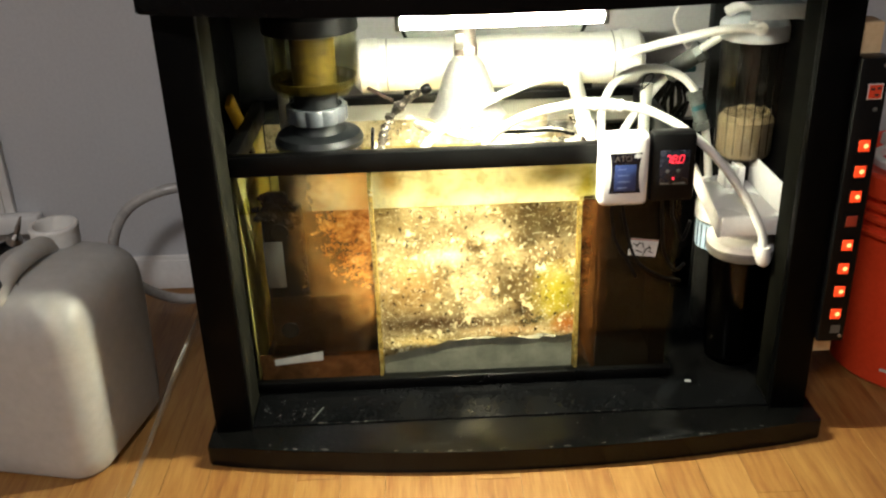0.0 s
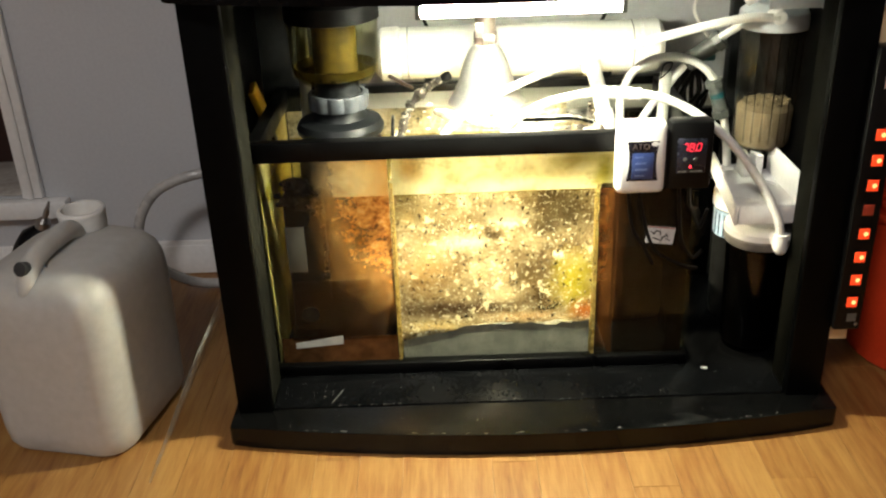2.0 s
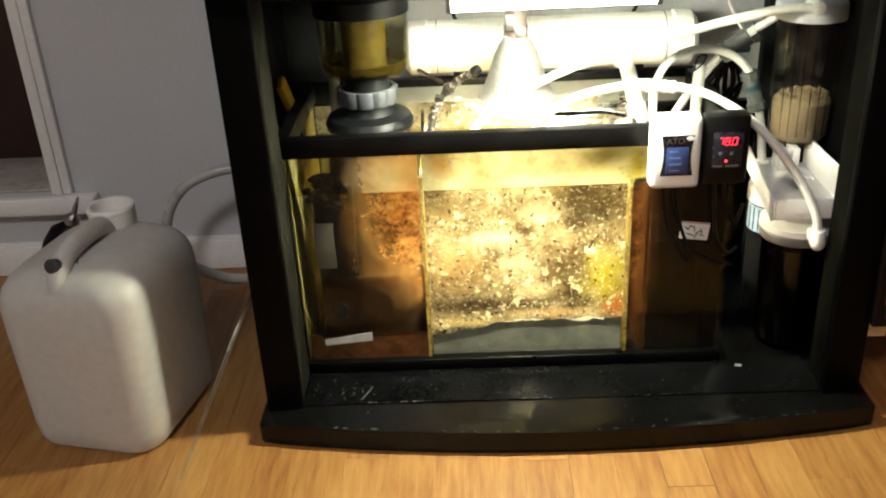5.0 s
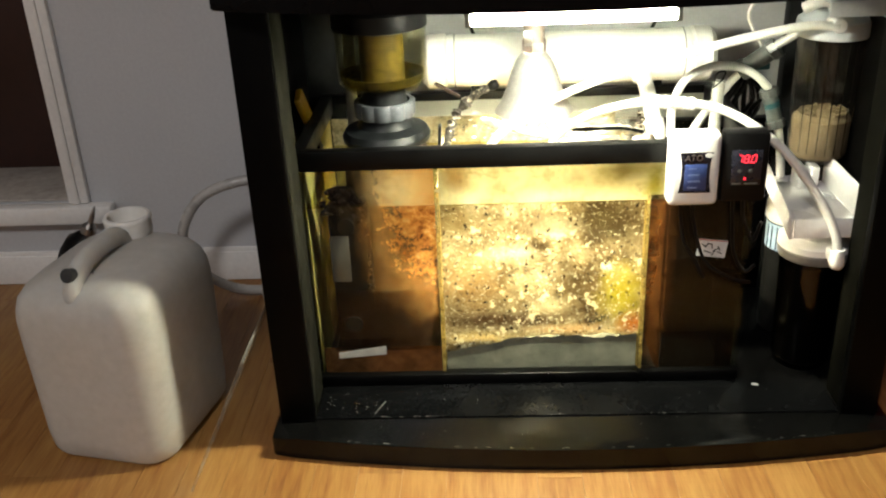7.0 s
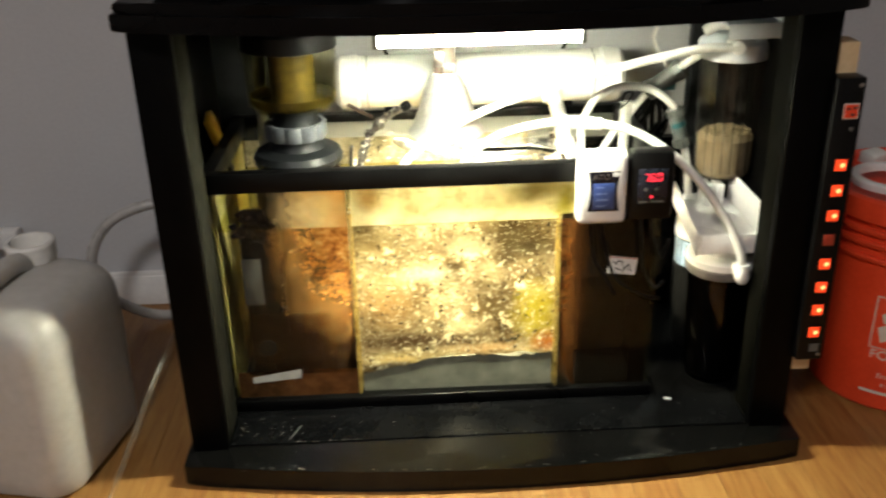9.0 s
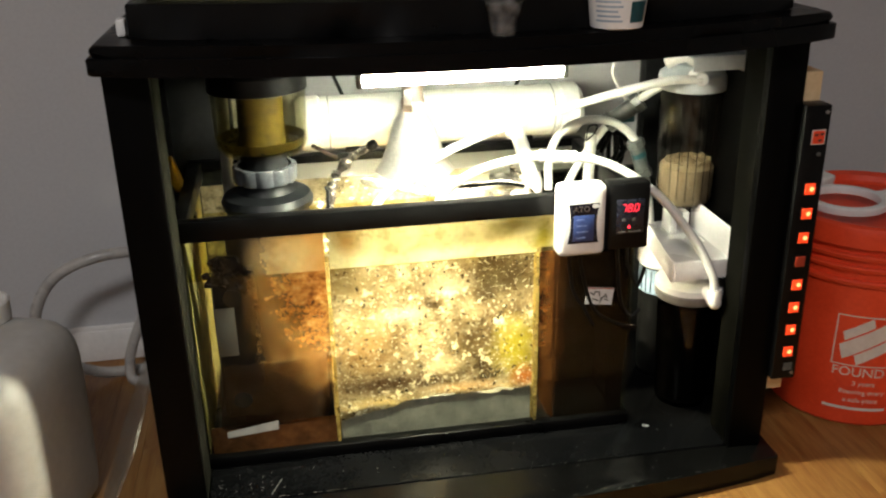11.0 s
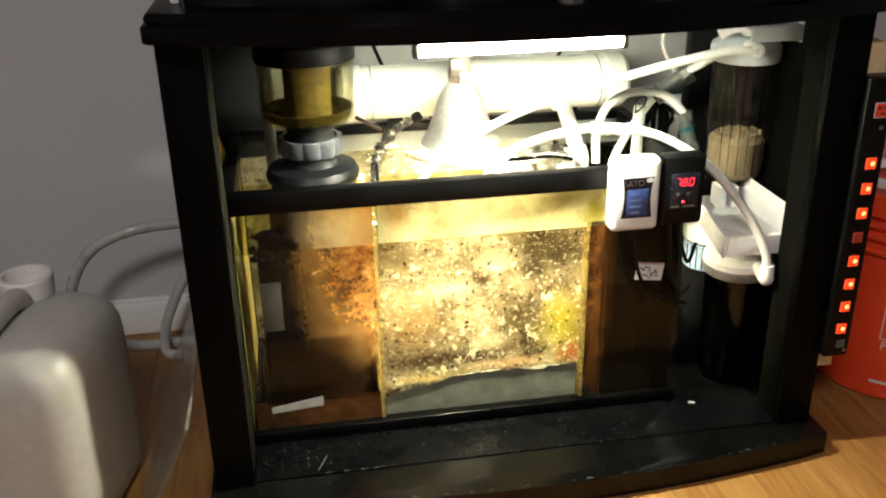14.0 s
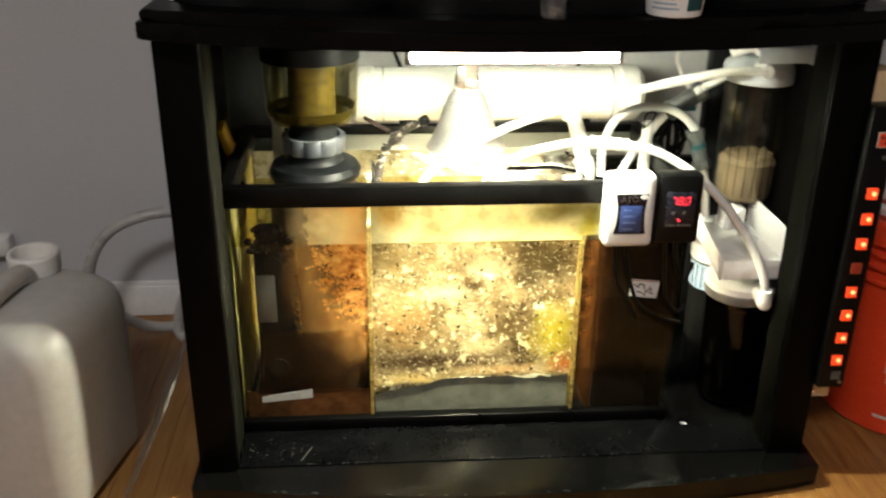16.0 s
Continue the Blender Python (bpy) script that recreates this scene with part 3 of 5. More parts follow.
part("back_board", box((OX0 + 0.001, WALL_Y + 0.2, 0.187), (OX1 - 0.001, WALL_Y + 0.225, OZ1 - 0.001), 0.001), M_DARKWOOD, window, "dark brown board")

# ---- aquarium stand ----
X, Y0, Y1 = 0.465, 1.15, 1.62
stand = thing("aquarium_stand", (0, 1.38, 0), "black stained bow-front wooden aquarium stand with its doors off", "stand")
base = bow_slab(X, Y0 - 0.002, Y1, 0.042, 0.0, 0.036, 0.004, cut=0.004)
part("base", base, M_BASE, stand, "dusty scratched black base board")
part("floor_board", box((-0.402, 1.19, 0.034), (0.395, 1.6, 0.039), 0.0012), M_INFLOOR, stand, "black inner floor board")
top = bow_slab(X, Y0, Y1, 0.078, 0.674, 0.695, 0.003, cut=0.006)
bow_slab(X - 0.004, Y0 + 0.004, Y1, 0.078, 0.6935, 0.709, 0.008, top, cut=0.006)
part("top", top, M_BLACK, stand, "dusty black bowed top board")
for s in (-1, 1):
    o, i = (-0.457, -0.403) if s < 0 else (0.45, 0.396)
    part("front_post", box((min(o, i), 1.184, 0.036), (max(o, i), 1.2, 0.674), 0.002), M_POST, stand)
    part("post_lining", box((min(i + s * 0.0005, o - s * 0.0205), 1.2005, 0.0395), (max(i + s * 0.0005, o - s * 0.0205), 1.272 if s < 0 else 1.25, 0.673), 0.002), M_LINING if s < 0 else M_RAW, stand, "worn grey-black inner edge")
    part("side_panel", box((min(o, o - s * 0.02), 1.2005, 0.036), (max(o, o - s * 0.02), 1.585, 0.674), 0.0015), M_POST, stand)
    b = -0.335 if s < 0 else 0.382
    part("back_post", box((min(b, o), 1.5865, 0.036), (max(b, o), 1.615, 0.674), 0.002), M_INNER, stand, "scuffed blue-black back post")
part("back_rail", box((-0.334, 1.59, 0.0365), (0.381, 1.612, 0.375), 0.002), M_BLACK, stand, "black lower back panel")

# ---- sump ----
SX0, SX1, SY0, SY1, SZ0, SZ1 = -0.41, 0.262, 1.28, 1.585, 0.04, 0.446
sump = thing("sump_tank", ((SX0 + SX1) / 2, (SY0 + SY1) / 2, SZ0), "glass sump tank with black rims and algae-grown panes", "aquarium")
T = 0.006


def rim(z0, z1, grow, name, label):
    bm = bmesh.new()
    o = grow
    w = 0.016
    for lo, hi in (((SX0 - o, SY0 - o, z0), (SX1 + o, SY0 + w, z1)), ((SX0 - o, SY1 - w, z0 + (0.016 if z0 > 0.3 else 0)), (SX1 + o, SY1 + o, z1)), ((SX0 - o, SY0 + w, z0), (SX0 + w, SY1 - w, z1)), ((SX1 - w, SY0 + w, z0), (SX1 + o, SY1 - w, z1))):
        box(lo, hi, 0.002, bm)
    part(name, bm, M_RIM, sump, label)


def pane(name, lo, hi, mat=None, parent=None, label=""):
    ob = part(name, box(lo, hi, 0.0006, seg=1), mat or M_GLASS, parent or sump, label)
    ob.visible_shadow = False
    return ob


pane("front_glass", (SX0, SY0, SZ0 + 0.003), (SX1, SY0 + T, SZ1 - 0.004))
pane("back_glass", (SX0, SY1 - T, SZ0 + 0.003), (SX1, SY1, SZ1 - 0.004))
pane("end_glass", (SX0, SY0 + T + 0.0005, SZ0 + 0.003), (SX0 + T, SY1 - T - 0.0005, SZ1 - 0.004))
pane("end_glass", (SX1 - T, SY0 + T + 0.0005, SZ0 + 0.003), (SX1, SY1 - T - 0.0005, SZ1 - 0.004))
part("bottom_glass", box((SX0 + T, SY0 + T, SZ0 + 0.003), (SX1 - T, SY1 - T, SZ0 + 0.009)), M_CARBON, sump)
rim(0.0395, 0.0585, 0.003, "bottom_rim", "black plastic bottom rim")
rim(0.4135, 0.444, 0.004, "top_rim", "black plastic top rim with salt specks")
BX0, BX1, WATER = -0.202, 0.108, 0.352
pane("baffle", (BX0 - 0.005, SY0 + T + 0.001, 0.05), (BX0, SY1 - T - 0.001, 0.364), M_GLASSEDGE)
pane("baffle", (BX1, SY0 + T + 0.001, 0.05), (BX1 + 0.005, SY1 - T - 0.001, 0.36), M_GLASSEDGE)
pane("baffle", (BX1 + 0.028, SY0 + T + 0.001, 0.0525), (BX1 + 0.033, SY1 - T - 0.001, 0.40), M_RUSTEDGE)
YF = SY0 + T + 0.0012


def film_sheet(name, x0, x1, z0, z1, mat, label, back=0.0):
    return part(name, box((x0, YF + back, z0), (x1, YF + back + 0.0008, z1)), mat, sump, label)


gb = bmesh.new()
rows = []
for k in range(61):
    x = BX0 + 0.001 + (BX1 - BX0 - 0.002) * k / 60
    z = 0.088 + 0.028 * min(1, k / 26) + 0.006 * noise.noise(Vector((k * 0.17, 0, 2))) + 0.003 * noise.noise(Vector((k * 0.9, 0, 5)))
    rows.append([gb.verts.new((x, y, zz)) for y, zz in ((YF + 0.012, z), (YF + 0.012, WATER), (YF + 0.0128, WATER), (YF + 0.0128, z))])
for a, b in zip(rows, rows[1:]):
    for j in range(4):
        gb.faces.new((a[j], a[(j + 1) % 4], b[(j + 1) % 4], b[j]))
part("algae_film", gb, M_FILM_MID, sump, "golden speckled algae growth")
film_sheet("glare_film", BX0 + 0.001, BX1 + 0.03, WATER + 0.0005, 0.414, M_FILM_GLARE, "painted glare above the waterline, with olive spots")
film_sheet("brown_film", SX0 + 0.008, BX0 - 0.006, 0.0535, WATER, M_FILM_BROWN, "rusty brown algae film")
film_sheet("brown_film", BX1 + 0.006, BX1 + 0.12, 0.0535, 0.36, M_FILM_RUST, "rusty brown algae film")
film_sheet("end_shade", BX1 + 0.121, SX1 - 0.007, 0.0535, 0.36, M_FILM_ENDSHADE, "brown film darkened for the dim end chamber")
film_sheet("shade_film", SX0 + 0.03, BX0 - 0.006, 0.1, 0.21, M_FILM_SHADE, "dark brown sheet painting shade low in the chamber", 0.0012)
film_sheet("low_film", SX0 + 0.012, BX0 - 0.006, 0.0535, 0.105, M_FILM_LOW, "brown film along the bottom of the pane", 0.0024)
# Second near-black sheet over the end chamber, hiding its lit floor.
film_sheet("shade_film", BX1 + 0.034, SX1 - 0.007, 0.0535, 0.36, M_FILM_ENDSHADE, "near-black sheet painting the end chamber's shade", 0.0012)
part("corner_seal", box((SX1 - 0.016, YF + 0.003, 0.06), (SX1 - 0.0075, YF + 0.012, 0.4), 0.002), M_FILM_END, sump, "olive stained silicone seal")
film_sheet("tan_glow", SX0 + 0.008, BX0 - 0.006, WATER + 0.0005, 0.414, M_FILM_TAN, "painted tan glow above the waterline")
part("end_film", box((SX0 + T + 0.001, SY0 + T + 0.004, 0.0535), (SX0 + T + 0.0018, SY1 - T - 0.004, 0.41)), M_FILM_END, sump, "olive film on the end pane")
back_growth = part("back_growth", box((SX0 + 0.01, SY1 - T - 0.003, 0.06), (BX1 - 0.01, SY1 - T - 0.001, 0.40)), M_FILM_BACK, sump, "pale olive growth on the back pane")
water = bmesh.new()
for x0, x1 in ((SX0 + T, BX0 - 0.006), (BX0 + 0.001, BX1 - 0.001), (BX1 + 0.034, SX1 - T)):
    box((x0 + 0.0005, YF + 0.002, WATER - 0.002), (x1 - 0.0005, SY1 - T - 0.004, WATER), 0, water)
w = part("water", water, M_WATER, sump, "still yellowish water surface")
w.visible_shadow = False
tape = box((-0.373, SY0 - 0.0012, 0.092), (-0.296, SY0 - 0.0003, 0.110))
for v in tape.verts:
    v.co.z += 0.006 * (v.co.x + 0.366) / 0.07 * (1 if v.co.z < 0.105 else 0.6) - (0.008 if v.co.x < -0.36 and v.co.z > 0.105 else 0)
part("tape_strip", tape, M_TAPE, sump, "torn strip of masking tape")
TAG = pose(0.207, SY0 - 0.0009, 0.274, 0, 7, 0)
tag = part("tag", placed(box((-0.0215, -0.0006, -0.014), (0.0215, 0.0006, 0.014)), TAG), M_PAPER, sump, "white handwritten paper tag")
for x, z, w_, h_, a in ((-0.013, 0.004, 0.0045, 0.0009, 30), (-0.009, 0.005, 0.0045, 0.0009, -60), (-0.004, 0.007, 0.003, 0.0008, 10), (-0.001, 0.004, 0.0045, 0.0008, 75), (0.006, -0.001, 0.0055, 0.0009, -35), (0.01, 0.001, 0.004, 0.0009, 60), (-0.006, -0.006, 0.006, 0.0009, 15), (0.003, -0.007, 0.005, 0.0008, -70), (0.012, -0.006, 0.004, 0.0008, 20)):
    part("writing_stroke", placed(box((-w_, -0.0003, -h_), (w_, 0.0003, h_)), TAG @ pose(x, -0.0011, z, 0, a, 0)), M_INK, tag)
part("tag_edge", placed(box((-0.0215, -0.0003, -0.0006), (0.0215, 0.0003, 0.0006)), TAG @ pose(0, -0.0011, 0.0132)), M_LEDOFF, tag, "thin red printed line")

# Unseen pump-shaped black block, added so that the end chamber reads dark.
filler = thing("chamber_filler", (0.2, 1.46, 0.05), "unseen black block added to darken the end chamber of the sump", "pump")
part("housing", box((0.15, 1.4, 0.05), (0.25, 1.57, 0.2), 0.015), M_BLACKPLASTIC, filler)
part("filler_stem", rod((0.2, 1.5, 0.198), (0.2, 1.5, 0.34), 0.016), M_BLACKPLASTIC, filler)
sand = bmesh.new()
NX, NY = 40, 16
grid = [[sand.verts.new((BX0 + 0.002 + (BX1 - BX0 - 0.004) * i / NX, YF + 0.0145 + 0.268 * j / NY, 0.112 + 0.008 * noise.noise(Vector((i * 0.14, j * 0.2, 3))) + 0.006 * noise.noise(Vector((i * 0.6, j * 0.6, 1))) - (0.016 if i < 6 else 0) * (6 - i) / 6)) for j in range(NY + 1)] for i in range(NX + 1)]
low = [[sand.verts.new((v.co.x, v.co.y, 0.05)) for v in row] for row in grid]
for i in range(NX):
    for j in range(NY):
        sand.faces.new((grid[i][j], grid[i + 1][j], grid[i + 1][j + 1], grid[i][j + 1]))
    sand.faces.new((low[i][0], low[i + 1][0], grid[i + 1][0], grid[i][0]))
    sand.faces.new((low[i][NY], grid[i][NY], grid[i + 1][NY], low[i + 1][NY]))
solo("sand_bed", sand, M_SAND, "grey sand bed in the middle chamber of the sump", "sand", kind="stuff")
rnd = random.Random(4)
for k in range(26):
    x, y = rnd.uniform(BX0 + 0.03, BX1 - 0.05), rnd.uniform(1.35, 1.54)
    r = rnd.uniform(0.014, 0.036)
    z = 0.105 + r * 0.45 + (0.03 + 0.06 * (y - 1.31) / 0.23) * rnd.random()
    solo("live_rock", lump((x, y, z), (r * 1.25, r, r * 0.8), k, 3, 0.55), M_ROCK, "pitted cream live rock rubble on the sand", "rock", "rocks in the sump")
creep = bmesh.new()
for k in range(130):
    if k < 60:
        x, y, z = rnd.uniform(-0.19, 0.1), SY1 - 0.02 - rnd.random() * 0.02, rnd.uniform(0.36, 0.41)
    else:
        x, z = rnd.choice(((BX0 - 0.002, 0.365), (BX0 - 0.002, 0.365), (BX1 + 0.03, 0.401)))
        x, y = x + rnd.uniform(-0.003, 0.003), rnd.uniform(SY0 + 0.02, SY1 - 0.02)
    r = rnd.uniform(0.001, 0.0028)
    lump((x, y, z), (r * rnd.uniform(1, 2.4), r, r * 0.7), k, 1, 0.6, creep)
solo("salt_creep", creep, M_CRUST, "white and brown salt crust along the sump panes", "salt crust", kind="stuff")

# skimmer in the first chamber
SKX, SKY = -0.284, 1.395
skim = thing("protein_skimmer", (SKX, SKY, 0.05), "protein skimmer with olive-brown stained collection cup", "skimmer")
part("body", lathe([(0, 0.05), (0.066, 0.05), (0.07, 0.055), (0.07, 0.395), (0.055, 0.42), (0, 0.42)], (SKX, SKY, 0), 40), M_BROWN, skim, "body coated with rusty algae")
part("flange", lathe([(0.03, 0.418), (0.06, 0.418), (0.068, 0.424), (0.069, 0.432), (0.064, 0.441), (0.045, 0.447), (0.040, 0.456), (0.039, 0.464), (0.02, 0.464)], (SKX, SKY, 0), 48), M_DKGREY, skim, "dark grey domed flange")
nut = bmesh.new()
NS = 44
rings = []
for dr, z in ((-0.008, 0.462), (-0.0015, 0.462), (0, 0.4645), (0, 0.4835), (-0.0015, 0.486), (-0.008, 0.486)):
    rings.append([nut.verts.new((SKX + (0.0476 - (0.0034 if k % 4 == 3 and dr > -0.005 else 0) + dr) * math.cos(2 * math.pi * k / NS), SKY + (0.0476 - (0.0034 if k % 4 == 3 and dr > -0.005 else 0) + dr) * math.sin(2 * math.pi * k / NS), z)) for k in range(NS)])
for a, b in zip(rings, rings[1:]):
    for k in range(NS):
        nut.faces.new((a[k], a[(k + 1) % NS], b[(k + 1) % NS], b[k]))
part("union_nut", nut, M_NUT, skim, "ribbed blue-grey union nut")
part("neck", lathe([(0.03, 0.484), (0.036, 0.484), (0.034, 0.49), (0.034, 0.512), (0.03, 0.512)], (SKX, SKY, 0), 40), M_DKGREY, skim)
cup = part("collection_cup", lathe([(0.036, 0.504), (0.058, 0.508), (0.067, 0.518), (0.0695, 0.60), (0.0675, 0.60), (0.065, 0.52), (0.057, 0.511), (0.036, 0.507)], (SKX, SKY, 0), 56), M_CUPCLEAR, skim, "clear cup with olive residue")
cup.visible_shadow = False
part("riser_tube", lathe([(0.034, 0.508), (0.0335, 0.52), (0.0335, 0.605), (0.03, 0.605)], (SKX + 0.001, SKY, 0), 40), M_OLIVE, cup, "olive-brown stained riser tube")
st = part("stain", lathe([(0.0655, 0.522), (0.0668, 0.597)], (SKX, SKY, 0), 56), M_STAIN, cup, "olive film inside the cup")
st.visible_shadow = False
part("residue", lathe([(0.0338, 0.509), (0.05, 0.5115), (0.06, 0.516), (0.0645, 0.53), (0.063, 0.5305), (0.058, 0.518), (0.0338, 0.517)], (SKX, SKY, 0), 40), M_SLUDGE, cup, "dark olive sludge in the cup")
part("lid", lathe([(0, 0.634), (0.04, 0.634), (0.066, 0.63), (0.0715, 0.624), (0.0715, 0.6), (0.069, 0.599), (0, 0.599)], (SKX, SKY, 0), 48), M_BLACKPLASTIC, skim, "black cup lid")
part("air_pipe", tube([(SKX - 0.06, SKY + 0.06, 0.40), (SKX - 0.058, SKY + 0.06, 0.5), (SKX - 0.056, SKY + 0.06, 0.6)], 0.009, 12), M_GREYTUBE, skim, "grey upright pipe")
filt = thing("filter_pump", (-0.345, 1.33, 0.05), "black upright internal filter pump with a grey label", "pump")
fb = box((-0.374, 1.298, 0.113), (-0.31, 1.318, 0.355), 0.008)
box((-0.368, 1.30, 0.35), (-0.33, 1.318, 0.378), 0.008, fb)
part("housing", fb, M_BLACKPLASTIC, filt)
tuft = bmesh.new()
rt = random.Random(31)
for k in range(60):
    x, z = rt.uniform(-0.378, -0.314), rt.uniform(0.335, 0.378)
    z -= 0.02 * max(0.0, (x + 0.345) / 0.03)
    r_ = rt.uniform(0.003, 0.008)
    lump((x, rt.uniform(1.294, 1.306), z), (r_, 0.004, r_ * rt.uniform(0.6, 1.1)), k, 1, 0.7, tuft)
for k in range(40):
    r_ = rt.uniform(0.002, 0.005)
    lump((-0.317 + rt.uniform(-0.003, 0.006), rt.uniform(1.296, 1.304), rt.uniform(0.2, 0.35)), (r_, 0.003, r_ * 1.2), k, 1, 0.7, tuft)
part("algae_tuft", tuft, M_TUFT, filt, "dark ragged algae on the pump")
for z in (0.15, 0.32):
    part("suction_cup", rod((-0.345, 1.2868, z), (-0.345, 1.299, z), 0.014, 0.006), M_BLACKPLASTIC, filt, "black suction cup on the pane")
part("label_plate", box((-0.3735, 1.2965, 0.222), (-0.344, 1.2982, 0.3), 0.0005), M_PLATE, filt, "blank grey label")

# clear clip on the rim and small parts at the back of the first chamber
clip = thing("yellow_clip", (-0.415, 1.45, 0.42), "yellow and black spring clamp on the sump end", "clamp")
part("jaw", placed(box((-0.006, -0.02, 0), (0.006, 0.02, 0.075), 0.004), pose(-0.411, 1.465, 0.413, 14, -14, 0)), M_YELLOW, clip)
part("grip", placed(box((-0.007, -0.012, 0), (0.007, 0.012, 0.05), 0.004), pose(-0.4, 1.44, 0.39, 10, -20, 0)), M_BLACKPLASTIC, clip, "black grip")

# ---- lamps in the cabinet ----
strip = thing("strip_light", (-0.013, 1.222, 0.674), "slim white strip lamp, switched on, under the stand top", "lamp")
part("housing", box((-0.13, 1.216, 0.664), (0.1, 1.2335, 0.674), 0.001), M_BLACKPLASTIC, strip)
# Added plate, hidden behind the tube, keeps light off the wall and filter heads.
part("light_block", box((-0.148, 1.234, 0.633), (0.121, 1.246, 0.674), 0.002), M_WHITE, strip, "unseen plate added to block the lamp's light towards the back")
part("tube", rod((-0.146, 1.222, 0.64), (0.119, 1.222, 0.64), 0.0098, seg=20), M_STRIP, strip, "glowing white diffuser tube")
for x in (-0.15, 0.121):
    part("end_cap", box((x - 0.003, 1.213, 0.629), (x + 0.005, 1.231, 0.653), 0.002), M_CONN, strip)
for x in (-0.11, 0.08):
    part("mount", box((x - 0.005, 1.218, 0.65), (x + 0.005, 1.226, 0.6635), 0.001), M_BLACKPLASTIC, strip)

DX, DY = -0.05, 1.455
clamp = thing("clamp_lamp", (DX, DY, 0.43), "spun aluminium clamp lamp, switched on, over the sump", "lamp")
dome = [(0.061, 0.442), (0.0625, 0.4435), (0.059, 0.449), (0.052, 0.461), (0.044, 0.481), (0.036, 0.508), (0.028, 0.526), (0.02, 0.536), (0.017, 0.538)]
part("reflector", lathe(dome + [(r - 0.0012, z - 0.0008) for r, z in dome[::-1] if r > 0.018], (DX, DY, 0), 56), M_ALU, clamp)
part("socket", lathe([(0, 0.588), (0.014, 0.588), (0.0165, 0.584), (0.0165, 0.56), (0.0185, 0.556), (0.0185, 0.54), (0.015, 0.536), (0, 0.536)], (DX, DY, 0), 28), M_SOCKET, clamp, "brown socket")
part("bulb", lathe([(0, 0.446), (0.014, 0.448), (0.023, 0.457), (0.026, 0.47), (0.022, 0.485), (0.014, 0.5), (0.012, 0.518), (0, 0.523)], (DX, DY, 0), 28), M_BULB, clamp, "lit warm bulb")
yoke = box((DX - 0.017, DY - 0.021, 0.552), (DX - 0.004, DY - 0.018, 0.576), 0.001)
box((DX - 0.004, DY - 0.022, 0.54), (DX + 0.014, DY - 0.018, 0.556), 0.002, yoke)
part("clamp", yoke, M_STEEL, clamp, "bent steel clamp")
part("support_arm", rod((DX, DY, 0.586), (DX, DY, 0.674), 0.004), M_STEEL, clamp)

# ---- white pipe across the back ----
PY, PZ, PR = 1.578, 0.497, 0.044
pipe = thing("pipe_housing", (0.015, PY, PZ), "fat white plastic pipe lying behind the sump", "pipe")
part("barrel", rod((-0.19, PY, PZ), (0.216, PY, PZ), PR, seg=44, rim=0.001), M_PVC, pipe)
for a, b in ((-0.232, -0.186), (0.258, 0.212)):
    part("end_cap", rod((b, PY, PZ), (a, PY, PZ), PR + 0.0025, PR + 0.001, seg=44, rim=0.009), M_PVC, pipe)
for x in (-0.178, 0.205):
    part("joint_ring", rod((x - 0.0008, PY, PZ), (x + 0.0008, PY, PZ), PR + 0.0008, seg=44, rim=0.0003), M_CONN, pipe)
for x in (-0.14, 0.16):
    part("saddle", box((x - 0.012, PY - 0.02, 0.4475), (x + 0.012, PY + 0.006, PZ - PR + 0.006), 0.001), M_BLACKPLASTIC, pipe)
riser = thing("return_pipe", (0.148, 1.47, 0.38), "white elbow pipe dropping from the pipe into the sump", "pipe")
part("drop", tube([(0.128, 1.535, 0.49), (0.134, 1.515, 0.472), (0.14, 1.497, 0.446), (0.147, 1.47, 0.408)], 0.0125, 16), M_PVC, riser)
part("collar", rod((0.128, 1.534, 0.488), (0.133, 1.518, 0.471), 0.0165, seg=24), M_PVC, riser)
part("elbow", tube([(0.146, 1.473, 0.416), (0.149, 1.464, 0.396), (0.141, 1.46, 0.383), (0.115, 1.458, 0.376)], 0.0155, 16), M_PVC, riser)

# ---- fittings, hoses and wires above the sump ----
plug = thing("black_hose", (-0.12, 1.5, 0.46), "black hose with a barbed plug and white crust", "hose")
part("plug", lathe([(0, 0.009), (0.006, 0.008), (0.0085, 0.003), (0.0085, -0.004), (0.006, -0.008), (0, -0.009)], (-0.114, 1.486, 0.478), 18, turn=Euler((0, radians(60), 0)).to_matrix()), M_BLACKPLASTIC, plug, "black knob end")
PLUG_LINE = [(-0.12, 1.486, 0.475), (-0.136, 1.488, 0.467), (-0.154, 1.486, 0.454), (-0.172, 1.477, 0.438), (-0.185, 1.45, 0.419), (-0.193, 1.41, 0.39), (-0.195, 1.39, 0.375)]
part("hose", tube(PLUG_LINE, 0.0072, 12, lump=0.8), M_SCAB, plug, "black hose scabbed with salt")
scab = bmesh.new()
rs = random.Random(17)
for k in range(40):
    p = Vector(rs.choice(glide(PLUG_LINE, 8))) + Vector((rs.uniform(-0.007, 0.007), rs.uniform(-0.008, 0.0), rs.uniform(-0.007, 0.007)))
    q = rs.uniform(0.001, 0.0026)
    lump(p, (q * rs.uniform(0.8, 1.8), q, q), k, 1, 0.7, scab)
tagged(part("crust", scab, M_SCAB, plug, "white and brown salt crust"), kind="stuff")
part("nozzle", placed(box((-0.024, -0.004, -0.003), (0.024, 0.004, 0.003), 0.0015), pose(-0.19, 1.5, 0.468, 0, 32, 10)), M_BROWN, plug, "crusted brown nozzle")
